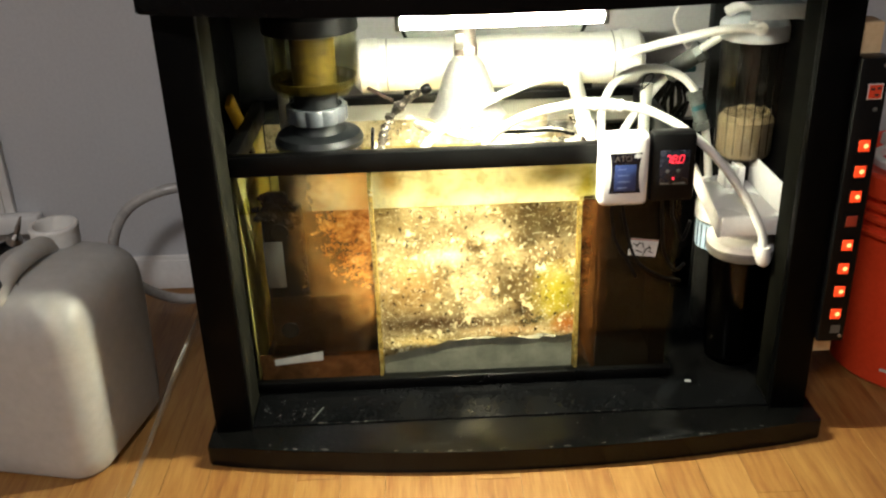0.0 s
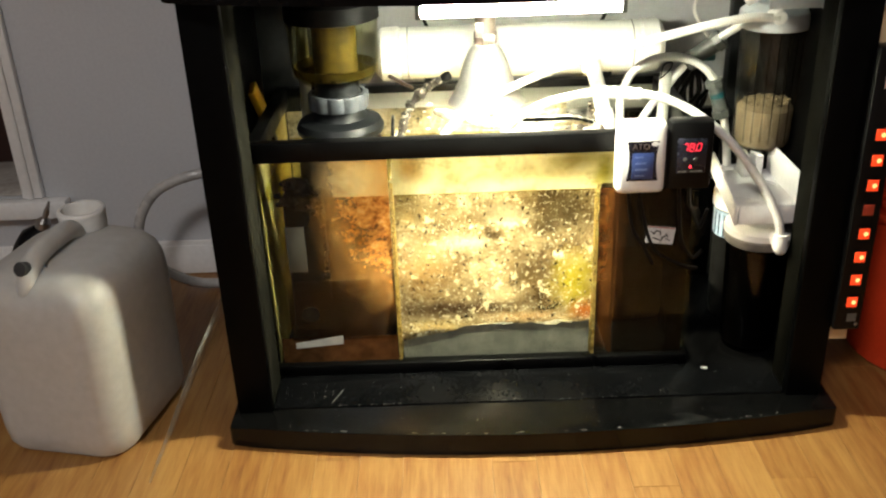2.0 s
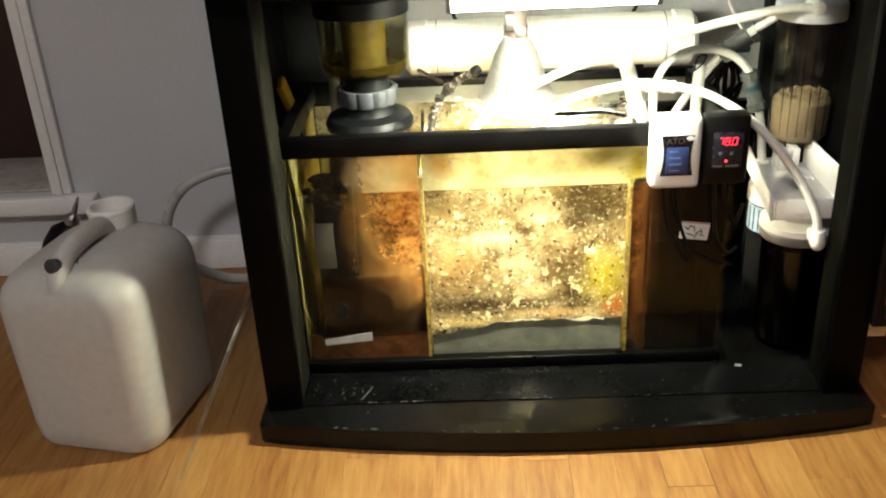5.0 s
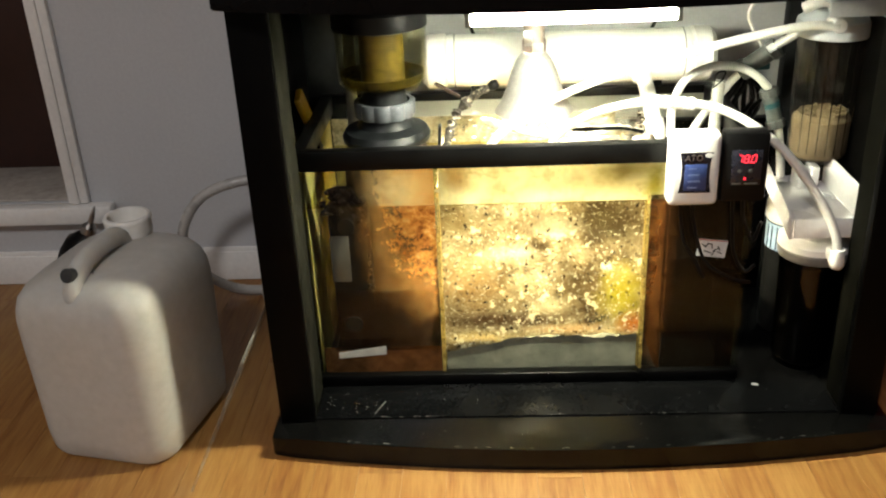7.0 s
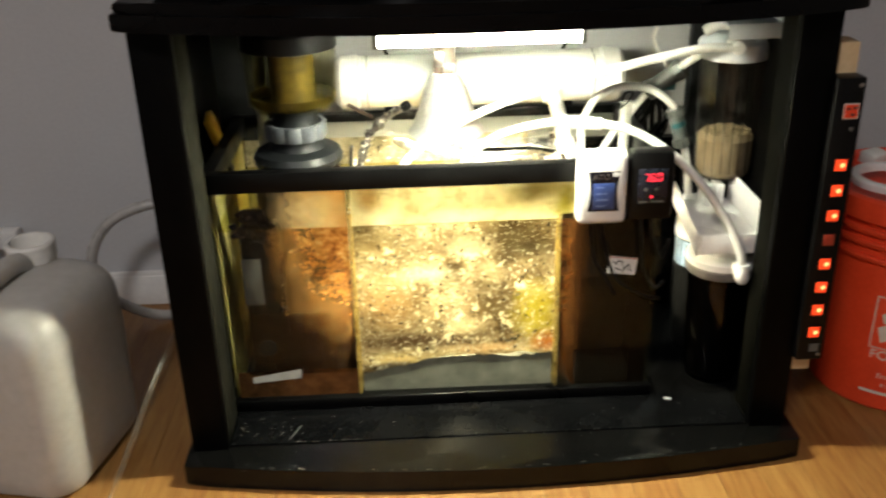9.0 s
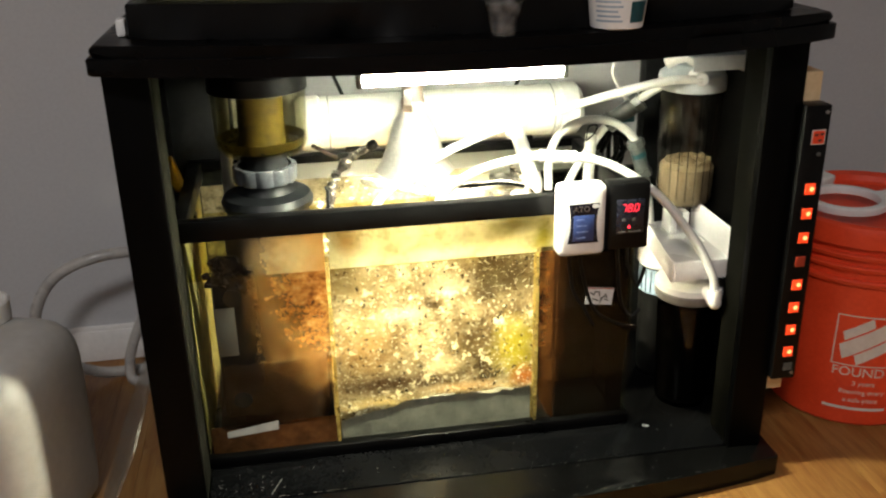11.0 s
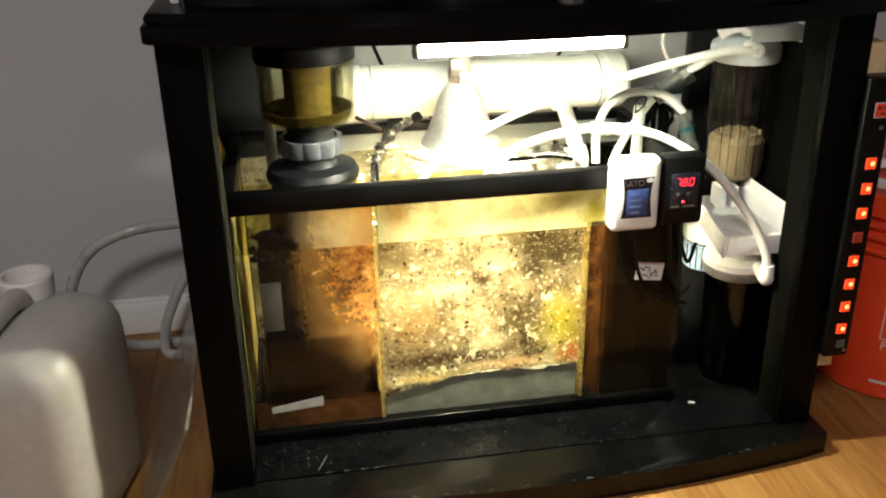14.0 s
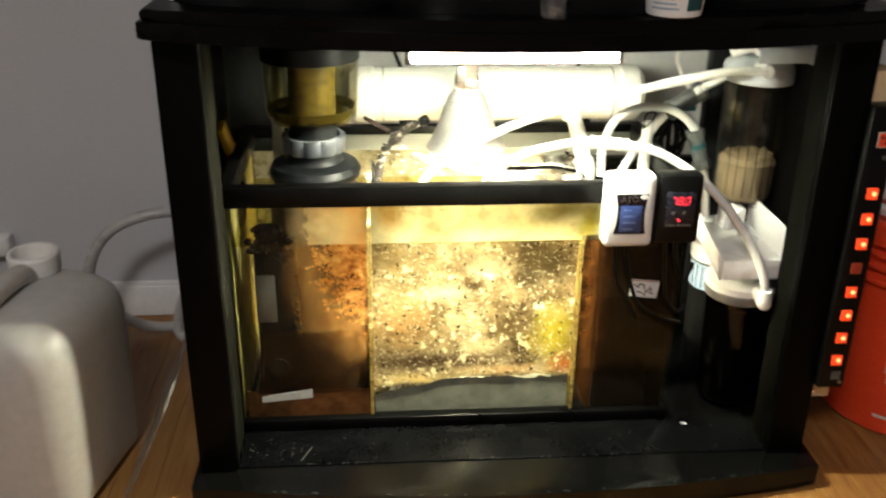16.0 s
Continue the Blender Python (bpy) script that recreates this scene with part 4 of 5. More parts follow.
solo("black_air_line", tube([(-0.197, 1.34, 0.46), (-0.196, 1.31, 0.462), (-0.197, 1.297, 0.44), (-0.198, 1.296, 0.40), (-0.195, 1.298, 0.36)], 0.0026, 8), M_BLACKPLASTIC, "thin black air line over the sump rim", "cable")
solo("crusted_line", tube([(-0.135, 1.47, 0.425), (-0.10, 1.42, 0.428), (-0.04, 1.39, 0.424), (0.03, 1.385, 0.428), (0.085, 1.40, 0.425), (0.118, 1.42, 0.412)], 0.0065, 10, lump=0.8), M_CRUST, "salt-crusted line lying across the sump", "hose")
solo("crusted_line", tube([(0.0, 1.34, 0.447), (0.04, 1.36, 0.44), (0.08, 1.385, 0.432), (0.116, 1.40, 0.42)], 0.003, 8, lump=0.6), M_BLACKPLASTIC, "thin dark wire across the sump", "cable")
cover = solo("cover_plate", placed(box((-0.075, -0.05, 0), (0.075, 0.05, 0.003), 0.001), pose(0.055, 1.45, 0.405, 6, 0, 4)), M_ACRYL, "scratched clear cover plate over the sump", "lid")
cover.visible_shadow = False
R = 0.0066
main = thing("water_line", (0.15, 1.31, 0.48), "white water tubing with a ribbed coupling", "tube")
part("tubing", tube([(-0.035, 1.36, 0.40), (-0.02, 1.35, 0.435), (0.025, 1.33, 0.472), (0.09, 1.315, 0.492), (0.15, 1.31, 0.493), (0.22, 1.302, 0.478), (0.288, 1.28, 0.434), (0.342, 1.26, 0.368), (0.373, 1.248, 0.31), (0.38, 1.246, 0.272)], R, 14), M_TUBE, main)
coup = bmesh.new()
for k in range(9):
    a, b = Vector((0.118, 1.313, 0.494)), Vector((0.168, 1.309, 0.4905))
    p = a.lerp(b, k / 8)
    rod(p - (b - a) * 0.055, p + (b - a) * 0.055, 0.0095 - 0.0008 * (k % 2), seg=16, bm=coup)
part("coupling", coup, M_WHITE, main, "ribbed white coupling")
solo("water_line", tube([(0.375, 1.345, 0.586), (0.33, 1.35, 0.587), (0.26, 1.365, 0.571), (0.19, 1.385, 0.549), (0.10, 1.405, 0.52), (0.02, 1.41, 0.492), (-0.05, 1.40, 0.462), (-0.11, 1.385, 0.425), (-0.145, 1.38, 0.37)], R, 14), M_TUBE, "white water tubing from the upper filter into the sump", "tube")
loop = thing("water_line", (0.28, 1.46, 0.48), "white water tubing looped with grey check valve", "tube")
part("tubing", tube([(0.165, 1.43, 0.40), (0.168, 1.44, 0.45), (0.19, 1.455, 0.487), (0.235, 1.465, 0.503), (0.285, 1.47, 0.495), (0.322, 1.472, 0.465), (0.34, 1.47, 0.42), (0.35, 1.462, 0.37), (0.354, 1.455, 0.325), (0.355, 1.45, 0.30)], R, 14), M_TUBE, loop)
vb = rod((0.326, 1.472, 0.456), (0.342, 1.468, 0.402), 0.0125, 0.0125, seg=14)
rod((0.324, 1.472, 0.462), (0.328, 1.471, 0.449), 0.0155, seg=8, bm=vb)
rod((0.339, 1.469, 0.412), (0.343, 1.468, 0.398), 0.0155, seg=8, bm=vb)
part("valve", vb, M_CONN, loop, "grey check valve")
part("valve_band", rod((0.331, 1.4705, 0.44), (0.334, 1.469, 0.431), 0.0128, seg=14), M_TEAL, loop, "teal band")
part("ferrule", rod((0.355, 1.452, 0.318), (0.356, 1.448, 0.287), 0.011), M_WHITE, loop)
feed = thing("water_line", (0.27, 1.45, 0.48), "white water tubing with a grey in-line valve", "tube")
part("tubing", tube([(0.362, 1.41, 0.58), (0.345, 1.45, 0.55), (0.325, 1.49, 0.52), (0.29, 1.505, 0.485), (0.25, 1.49, 0.445), (0.21, 1.455, 0.41), (0.19, 1.44, 0.37)], R, 14), M_TUBE, feed)
vb = rod((0.33, 1.49, 0.519), (0.293, 1.503, 0.488), 0.0145, seg=16)
rod((0.338, 1.487, 0.526), (0.326, 1.491, 0.516), 0.0175, seg=8, bm=vb)
rod((0.297, 1.502, 0.491), (0.286, 1.506, 0.482), 0.0175, seg=8, bm=vb)
part("valve", vb, M_CONN, feed, "grey in-line valve")
part("valve_clip", box((0.309, 1.487, 0.488), (0.329, 1.497, 0.5), 0.003), M_TEAL, feed, "teal locking clip")
solo("grey_pipe", tube([(0.236, 1.44, 0.37), (0.236, 1.44, 0.42), (0.238, 1.443, 0.485)], 0.0095, 14, steps=3), M_GREYTUBE, "upright grey pipe with a wire tie", "pipe")
solo("wire_tie", tube([(0.226, 1.43, 0.478), (0.238, 1.428, 0.49), (0.246, 1.44, 0.5), (0.236, 1.452, 0.494), (0.226, 1.43, 0.478)], 0.0014, 6), M_BLACKPLASTIC, "thin black wire tie round the grey pipe", "wire")
solo("thin_white_wire", tube([(0.30, 1.5, 0.6), (0.29, 1.5, 0.575), (0.3, 1.5, 0.55), (0.325, 1.5, 0.51)], 0.0025, 8), M_TUBE, "thin white wire hanging at the back", "wire")
solo("black_cable", tube([(-0.166, 1.61, 0.676), (-0.169, 1.66, 0.64), (-0.167, 1.685, 0.59), (-0.155, 1.69, 0.54), (-0.12, 1.68, 0.47), (-0.06, 1.68, 0.42)], 0.0035, 8), M_BLACKPLASTIC, "black cable hanging behind the white pipe", "cable")
solo("black_cable", tube([(0.232, 1.61, 0.676), (0.225, 1.66, 0.64), (0.212, 1.685, 0.6), (0.19, 1.69, 0.55), (0.15, 1.69, 0.47)], 0.0035, 8), M_BLACKPLASTIC, "black cable hanging behind the white pipe", "cable")
for k in range(5):
    a = 0.27 + 0.018 * k
    solo("black_cable", tube([(a - 0.03, 1.56 + 0.01 * k, 0.36), (a, 1.55, 0.42 + 0.012 * (k % 3)), (a + 0.05 - 0.022 * k, 1.56, 0.455 + 0.008 * (k % 2)), (a + 0.07 - 0.03 * k, 1.57, 0.40), (a + 0.02, 1.56, 0.33)], 0.0042, 8), M_BLACKPLASTIC, "black mains cable in a tangle behind the sump", "cable", "tangled cables")
for k, (x, dx, zb) in enumerate(((0.15, 0.03, 0.26), (0.168, 0.065, 0.23), (0.225, 0.03, 0.24), (0.24, 0.022, 0.29))):
    solo("black_cable", tube([(x, 1.262, 0.365), (x + 0.004, 1.266, 0.33), (x + dx * 0.4, 1.268, zb + 0.03), (x + dx, 1.268, zb), (x + dx * 1.5, 1.269, zb - 0.03 + 0.02 * k)], 0.0028, 8), M_BLACKPLASTIC, "black lead hanging under the controllers", "cable", "controller leads")

# ---- controllers on the rim ----
CY = 1.243
ato = thing("top_up_controller", (0.164, 1.26, 0.36), "white wall-wart style top-up controller hooked on the sump rim", "controller")
body = box((0.128, CY, 0.358), (0.1995, 1.275, 0.467), 0.009, seg=3)
part("body", body, M_WHITE, ato)
fp = bmesh.new()
out = []
for k in range(13):
    z = 0.38 + 0.06 * k / 12
    out.append((0.0195 + 0.0035 * abs(2 * k / 12 - 1) ** 2, z))
ring = [(0.1645 + w_, z_) for w_, z_ in out] + [(0.1645 - w_, z_) for w_, z_ in out[::-1]]
fa, fbk = [fp.verts.new((x, CY - 0.0016, z)) for x, z in ring], [fp.verts.new((x, CY + 0.0005, z)) for x, z in ring]
fp.faces.new(fa)
for k in range(len(ring)):
    l = (k + 1) % len(ring)
    fp.faces.new((fa[k], fa[l], fbk[l], fbk[k]))
face = part("face_panel", fp, M_NAVY, ato, "dark panel with waisted sides")
part("blue_field", box((0.149, CY - 0.0022, 0.383), (0.180, CY - 0.0014, 0.423), 0.0003), M_BLUE, face)
for k in range(4):
    part("label_bar", box((0.1535, CY - 0.0027, 0.387 + 0.0095 * k), (0.1535 + (0.014, 0.018, 0.016, 0.012)[k], CY - 0.002, 0.3892 + 0.0095 * k)), M_DIMBLUE, face)
part("lettering", placed(letters("ATO", 0.012, 0.0002), Matrix.Translation((0.161, CY - 0.002, 0.432)) @ pose(0, 0, 0, 90, 0, 0)), M_STEEL, face, "silver letters")
part("badge", placed(lathe([(0, 0), (0.0055, 0), (0.0055, 0.0008), (0, 0.0008)], (0, 0, 0), 24), Matrix.Translation((0.1815, CY - 0.0013, 0.436)) @ Matrix.Diagonal((1, 1, 0.62, 1)) @ pose(0, 0, 0, 90, 0, 0)), M_PAPER, face, "white oval badge")
part("hook", box((0.15, 1.2755, 0.448), (0.18, 1.297, 0.453), 0.001), M_WHITE, ato)

temp = thing("temperature_controller", (0.233, 1.26, 0.36), "black temperature controller showing red digits on the sump rim", "controller")
part("body", box((0.2025, CY + 0.002, 0.362), (0.2665, 1.275, 0.466), 0.006), M_BLACKPLASTIC, temp)
scr = part("screen", box((0.2145, CY + 0.0002, 0.389), (0.2565, CY + 0.0024, 0.441), 0.0005), M_NAVY, temp, "dark display window")
SEG = {"7": "abc", "8": "abcdefg", "0": "abcdef"}
BARS = {"a": (0, 1, 1, 0), "b": (0.5, 0.5, 0, 1), "c": (0.5, -0.5, 0, 1), "d": (0, -1, 1, 0), "e": (-0.5, -0.5, 0, 1), "f": (-0.5, 0.5, 0, 1), "g": (0, 0, 1, 0)}
dg = bmesh.new()
for k, ch in enumerate("780"):
    cx = 0.223 + 0.011 * k + (0.0016 if k == 2 else 0)
    for q in SEG[ch]:
        ux, uz, flat_, _ = BARS[q]
        x, z = ux * 0.0074, uz * 0.0062
        hw, hh = (0.003, 0.0007) if flat_ else (0.0007, 0.0026)
        seg_ = box((cx + x - hw, CY - 0.0006, 0.4285 + z - hh), (cx + x + hw, CY - 0.0001, 0.4285 + z + hh), 0.0003, seg=1)
        for v in seg_.verts:
            v.co.x += 0.14 * (v.co.z - 0.4285)
        me = bpy.data.meshes.new("tmp")
        seg_.to_mesh(me)
        seg_.free()
        dg.from_mesh(me)
        bpy.data.meshes.remove(me)
box((0.2394, CY - 0.0006, 0.4213), (0.2412, CY - 0.0001, 0.4231), 0, dg)
bmesh.ops.transform(dg, matrix=Matrix.Translation((0.2345, 0, 0.4285)) @ Matrix.Diagonal((0.82, 1, 0.86, 1)) @ Matrix.Translation((-0.2345, 0, -0.4285)), verts=dg.verts)
part("digits", dg, M_REDTEXT, scr, "glowing red digits reading 78.0", False)
for x in (0.2255, 0.241):
    part("button", rod((x, CY + 0.0015, 0.4105), (x, CY - 0.0006, 0.4105), 0.0027, seg=18), M_CONN, scr)
part("status_light", rod((0.234, CY + 0.001, 0.399), (0.234, CY - 0.001, 0.399), 0.0018, seg=12), M_REDTEXT, scr)
for x0, x1 in ((0.2165, 0.229), (0.234, 0.252)):
    part("print_bar", box((x0, CY - 0.0002, 0.3905), (x1, CY + 0.0003, 0.3925)), M_CONN, scr)
part("hook", box((0.222, 1.2755, 0.448), (0.248, 1.297, 0.453), 0.001), M_BLACKPLASTIC, temp)

# ---- water filters ----
FX, FYC = 0.392, 1.41
up = thing("filter_canister", (FX, FYC, 0.36), "clear water filter canister part filled with cream media", "filter")
shell = part("housing", lathe([(0, 0.362), (0.03, 0.362), (0.043, 0.366), (0.0465, 0.375), (0.05, 0.565), (0.047, 0.565), (0.044, 0.377), (0.04, 0.37), (0, 0.367)], (FX, FYC, 0), 56), M_CLEAR, up, "clear ribbed housing")
shell.visible_shadow = False
part("media", lathe([(0, 0.372), (0.038, 0.373), (0.0425, 0.38), (0.0436, 0.433), (0.036, 0.441), (0.02, 0.438), (0.008, 0.446), (0, 0.444)], (FX, FYC, 0), 40), M_MEDIA, up, "cream granular media")
heap = bmesh.new()
rh = random.Random(21)
for k in range(110):
    a_, d_ = rh.uniform(0, 6.283), 0.036 * math.sqrt(rh.random())
    lump((FX + d_ * math.cos(a_), FYC + d_ * math.sin(a_), 0.437 + 0.008 * rh.random()), (rh.uniform(0.002, 0.005), rh.uniform(0.002, 0.005), rh.uniform(0.002, 0.004)), k, 1, 0.5, heap)
part("media_heap", heap, M_MEDIA, up, "loose cream media grains")
for k in range(8):
    t = math.radians(215 + k * 16)
    part("rib", rod((FX + 0.0478 * math.cos(t), FYC + 0.0478 * math.sin(t), 0.385), (FX + 0.0505 * math.cos(t), FYC + 0.0505 * math.sin(t), 0.555), 0.0009, seg=6), M_RIBS, shell)
part("head", lathe([(0, 0.598), (0.035, 0.598), (0.042, 0.592), (0.0465, 0.59), (0.053, 0.585), (0.0545, 0.58), (0.0545, 0.565), (0.052, 0.56), (0, 0.56)], (FX, FYC, 0), 48), M_SHADEWHITE, up, "white screw head, toned bluish for shade")
part("port", rod((0.375, 1.372, 0.588), (0.374, 1.34, 0.587), 0.0105), M_WHITE, up)
part("port", tube([(0.39, 1.40, 0.598), (0.378, 1.40, 0.61), (0.36, 1.40, 0.61), (0.345, 1.41, 0.6)], 0.009, 12), M_WHITE, up)
ubr = thing("filter_bracket", (0.392, 1.4, 0.6), "white sheet bracket over the upper filter canister, toned bluish for shade", "bracket")
part("top_plate", box((0.35, 1.325, 0.622), (0.429, 1.47, 0.626), 0.001), M_SHADEWHITE, ubr)
part("front_lip", box((0.35, 1.321, 0.604), (0.429, 1.3245, 0.626), 0.001), M_SHADEWHITE, ubr)
part("side_plate", box((0.4295, 1.321, 0.60), (0.4335, 1.5, 0.64), 0.001), M_SHADEWHITE, ubr)

LX, LY = 0.38, 1.335
lowc = thing("filter_canister", (LX, LY, 0.04), "black carbon filter canister with white head on the base", "filter")
shell2 = part("housing", lathe([(0, 0.04), (0.03, 0.04), (0.041, 0.044), (0.0445, 0.055), (0.05, 0.238), (0.047, 0.238), (0.041, 0.055), (0, 0.046)], (LX, LY, 0), 56), M_SMOKE, lowc, "clear housing")
shell2.visible_shadow = False
part("cartridge", lathe([(0, 0.048), (0.038, 0.05), (0.04, 0.057), (0.0455, 0.205), (0.043, 0.215), (0.044, 0.222), (0, 0.228)], (LX, LY, 0), 48), M_CARBON, lowc, "black carbon cartridge")
part("collar", lathe([(0.046, 0.236), (0.0535, 0.236), (0.055, 0.239), (0.055, 0.249), (0.053, 0.252), (0.046, 0.252)], (LX, LY, 0), 56), M_COLLAR, lowc, "grey collar")
part("head", lathe([(0, 0.3255), (0.024, 0.3255), (0.026, 0.3), (0.034, 0.288), (0.038, 0.27), (0.046, 0.268), (0.055, 0.262), (0.0555, 0.252), (0.05, 0.25), (0, 0.25)], (LX, LY, 0), 48), M_WHITE, lowc, "white screw head")
part("port", tube([(0.38, 1.246, 0.284), (0.381, 1.246, 0.268), (0.384, 1.252, 0.258), (0.388, 1.285, 0.262)], 0.0105, 14), M_WHITE, lowc, "white elbow fitting")
KX, KY = 0.38, 1.447
back = thing("filter_canister", (KX, KY, 0.04), "pale blue labelled cartridge filter with a white head", "filter")
part("housing", lathe([(0, 0.04), (0.034, 0.042), (0.037, 0.06), (0.039, 0.245), (0, 0.245)], (KX, KY, 0), 48), M_CARBON, back, "dark cartridge housing")
part("label_band", lathe([(0.0386, 0.198), (0.0395, 0.198), (0.04, 0.243), (0.039, 0.243)], (KX, KY, 0), 48), M_BLUEBODY, back, "pale blue label band")
for k in range(9):
    t = math.radians(190 + k * 15)
    part("rib", rod((KX + 0.039 * math.cos(t), KY + 0.039 * math.sin(t), 0.2), (KX + 0.0396 * math.cos(t), KY + 0.0396 * math.sin(t), 0.24), 0.0014, seg=6), M_NAVY, back)
part("head", lathe([(0, 0.312), (0.026, 0.312), (0.03, 0.29), (0.04, 0.28), (0.043, 0.272), (0.043, 0.25), (0.04, 0.2455), (0, 0.2455)], (KX, KY, 0), 48), M_WHITE, back, "white screw head")

# lower bracket: a bent sheet with a round hole
br = bmesh.new()
BXa, BXb, BYa, BYb, BZ = 0.316, 0.401, 1.256, 1.40, 0.326
seg = 32
hc, hr = Vector((0.38, 1.335)), 0.0165


def square_hit(c, t):
    d = Vector((math.cos(t), math.sin(t)))
    s_ = min(((BXb if d.x > 0 else BXa) - c.x) / d.x if abs(d.x) > 1e-6 else 9, ((BYb if d.y > 0 else BYa) - c.y) / d.y if abs(d.y) > 1e-6 else 9)
    return c + d * s_


angles = sorted([2 * math.pi * k / seg for k in range(seg)] + [math.atan2(y - hc.y, x - hc.x) % (2 * math.pi) for x in (BXa, BXb) for y in (BYa, BYb)])
rings = []
for z in (BZ, BZ + 0.004):
    rings.append(([br.verts.new((hc.x + hr * math.cos(t), hc.y + hr * math.sin(t), z)) for t in angles], [br.verts.new((*square_hit(hc, t), z)) for t in angles]))
for k in range(len(angles)):
    l = (k + 1) % len(angles)
    for inner, outer in rings:
        br.faces.new((inner[k], inner[l], outer[l], outer[k]))
    br.faces.new((rings[0][0][k], rings[0][0][l], rings[1][0][l], rings[1][0][k]))
    br.faces.new((rings[0][1][k], rings[0][1][l], rings[1][1][l], rings[1][1][k]))
lbr = thing("filter_bracket", (0.36, 1.33, 0.3), "bent white bracket with a round hole on the lower canisters", "bracket")
part("holed_plate", br, M_WHITE, lbr)
part("front_lip", box((BXa, BYa - 0.004, 0.299), (BXb, BYa - 0.0004, BZ + 0.004), 0.001), M_WHITE, lbr)
part("side_plate", box((BXb + 0.0004, BYa - 0.004, 0.299), (BXb + 0.0044, BYb, 0.377), 0.001), M_WHITE, lbr)
flange = box((BXa - 0.0044, BYa, BZ - 0.03), (BXa - 0.0004, BYb, BZ + 0.004), 0.001)
for v in flange.verts:
    v.co.z += 0.032 * (v.co.y - BYa) / (BYb - BYa)
part("slanted_flange", flange, M_WHITE, lbr)
for x in (0.352, 0.372):
    part("tab", box((x, 1.365, BZ + 0.0042), (x + 0.012, 1.40, BZ + 0.04), 0.002), M_WHITE, lbr)

# ---- switched socket strip on a wooden batten ----
batten = box((0.4515, 1.2015, 0.124), (0.485, 1.24, 0.622), 0.002)
solo("wooden_batten", batten, M_TAN, "pale pine batten fixed on the side of the stand", "batten")
ps = thing("power_strip", (0.467, 1.188, 0.158), "black eight-way power strip with lit orange switches", "power strip")
part("body", box((0.448, 1.172, 0.158), (0.487, 1.2012, 0.582), 0.003), M_BLACKPLASTIC, ps)
icon = part("warning_label", box((0.461, 1.1712, 0.527), (0.481, 1.1721, 0.548)), M_PRINT, ps, "orange and pale warning label")
part("label_field", box((0.4625, 1.1704, 0.5285), (0.4795, 1.1711, 0.5465)), M_ORANGE, icon)
for k, (x, z) in enumerate(((0.467, 0.541), (0.473, 0.533), (0.4755, 0.542))):
    part("label_bar", box((x - 0.0025, 1.1698, z - 0.0015), (x + 0.0025, 1.1703, z + 0.0015)), M_INK, icon)
part("indicator", rod((0.475, 1.1725, 0.513), (0.475, 1.1708, 0.513), 0.003, seg=14), M_CONN, ps)
for z in (0.572, 0.168):
    part("screw", rod((0.48, 1.1725, z), (0.48, 1.1708, z), 0.0028, seg=12), M_STEEL, ps)
part("logo_patch", box((0.465, 1.1712, 0.173), (0.479, 1.1721, 0.186)), M_CONN, ps)
for k in range(8):
    z = 0.4635 - k * (0.4635 - 0.2065) / 7
    sw = part("switch", box((0.4585, 1.1705, z - 0.0105), (0.4775, 1.1725, z + 0.0105), 0.001), M_BLACKPLASTIC, ps)
    part("rocker", box((0.4605, 1.1685, z - 0.008), (0.4755, 1.1707, z + 0.008), 0.0008), M_LEDOFF if k == 3 else M_LED, sw, "unlit red rocker" if k == 3 else "lit orange rocker")
    if k != 3:
        part("lamp", rod((0.47, 1.1688, z), (0.47, 1.1681, z), 0.0034, seg=12), M_LEDHOT, sw)

# ---- bucket ----
UX, UY = 0.708, 1.368
RB, RT, BH = 0.131, 0.149, 0.362
bucket = thing("bucket", (UX, UY, 0), "orange plastic five-gallon bucket with white print and lid", "bucket")
part("body", lathe([(0, 0.004), (RB - 0.006, 0.0), (RB, 0.006), (RT - 0.002, 0.298), (RT - 0.002, 0.34), (0, 0.34)], (UX, UY, 0), 72), M_ORANGE, bucket)
for z, r in ((0.274, 0.1545), (0.298, 0.1555), (0.318, 0.156)):
    part("rib", lathe([(RT - 0.006, z - 0.006), (r - 0.001, z - 0.005), (r, z - 0.003), (r, z + 0.001), (r - 0.002, z + 0.003), (RT - 0.006, z + 0.004)], (UX, UY, 0), 72), M_ORANGE, bucket)
part("lid", lathe([(0, 0.352), (0.128, 0.352), (0.133, 0.356), (0.136, 0.366), (0.15, 0.37), (0.157, 0.367), (0.159, 0.36), (0.159, 0.335), (0.157, 0.333), (0.15, 0.338), (0, 0.341)], (UX, UY, 0), 72), M_ORANGE, bucket, "orange snap-on lid")


def on_bucket(bm, angle, z, lift=0.0008):
    """Bends flat art (x across, y up) round the bucket's wall."""
    for v in bm.verts:
        zz = z + v.co.y
        r = RB + (RT - 0.002 - RB) * (zz - 0.006) / 0.292 + lift + v.co.z
        t = angle + v.co.x / r
        v.co = Vector((UX + r * math.cos(t), UY + r * math.sin(t), zz))
    return bm


def flat(x0, y0, x1, y1, bm=None, n=8):
    bm = bm or bmesh.new()
    rows = [[bm.verts.new((x0 + (x1 - x0) * k / n, y, 0)) for k in range(n + 1)] for y in (y0, y1)]
    for k in range(n):
        bm.faces.new((rows[0][k], rows[0][k + 1], rows[1][k + 1], rows[1][k]))
    return bm


A0 = math.radians(244.7)
S = 0.047
frame_art = bmesh.new()
for q in ((-S, -S, S, -S + 0.002), (-S, S - 0.002, S, S), (-S, -S + 0.002, -S + 0.002, S - 0.002), (S - 0.002, -S + 0.002, S, S - 0.002)):
    flat(*q, frame_art)
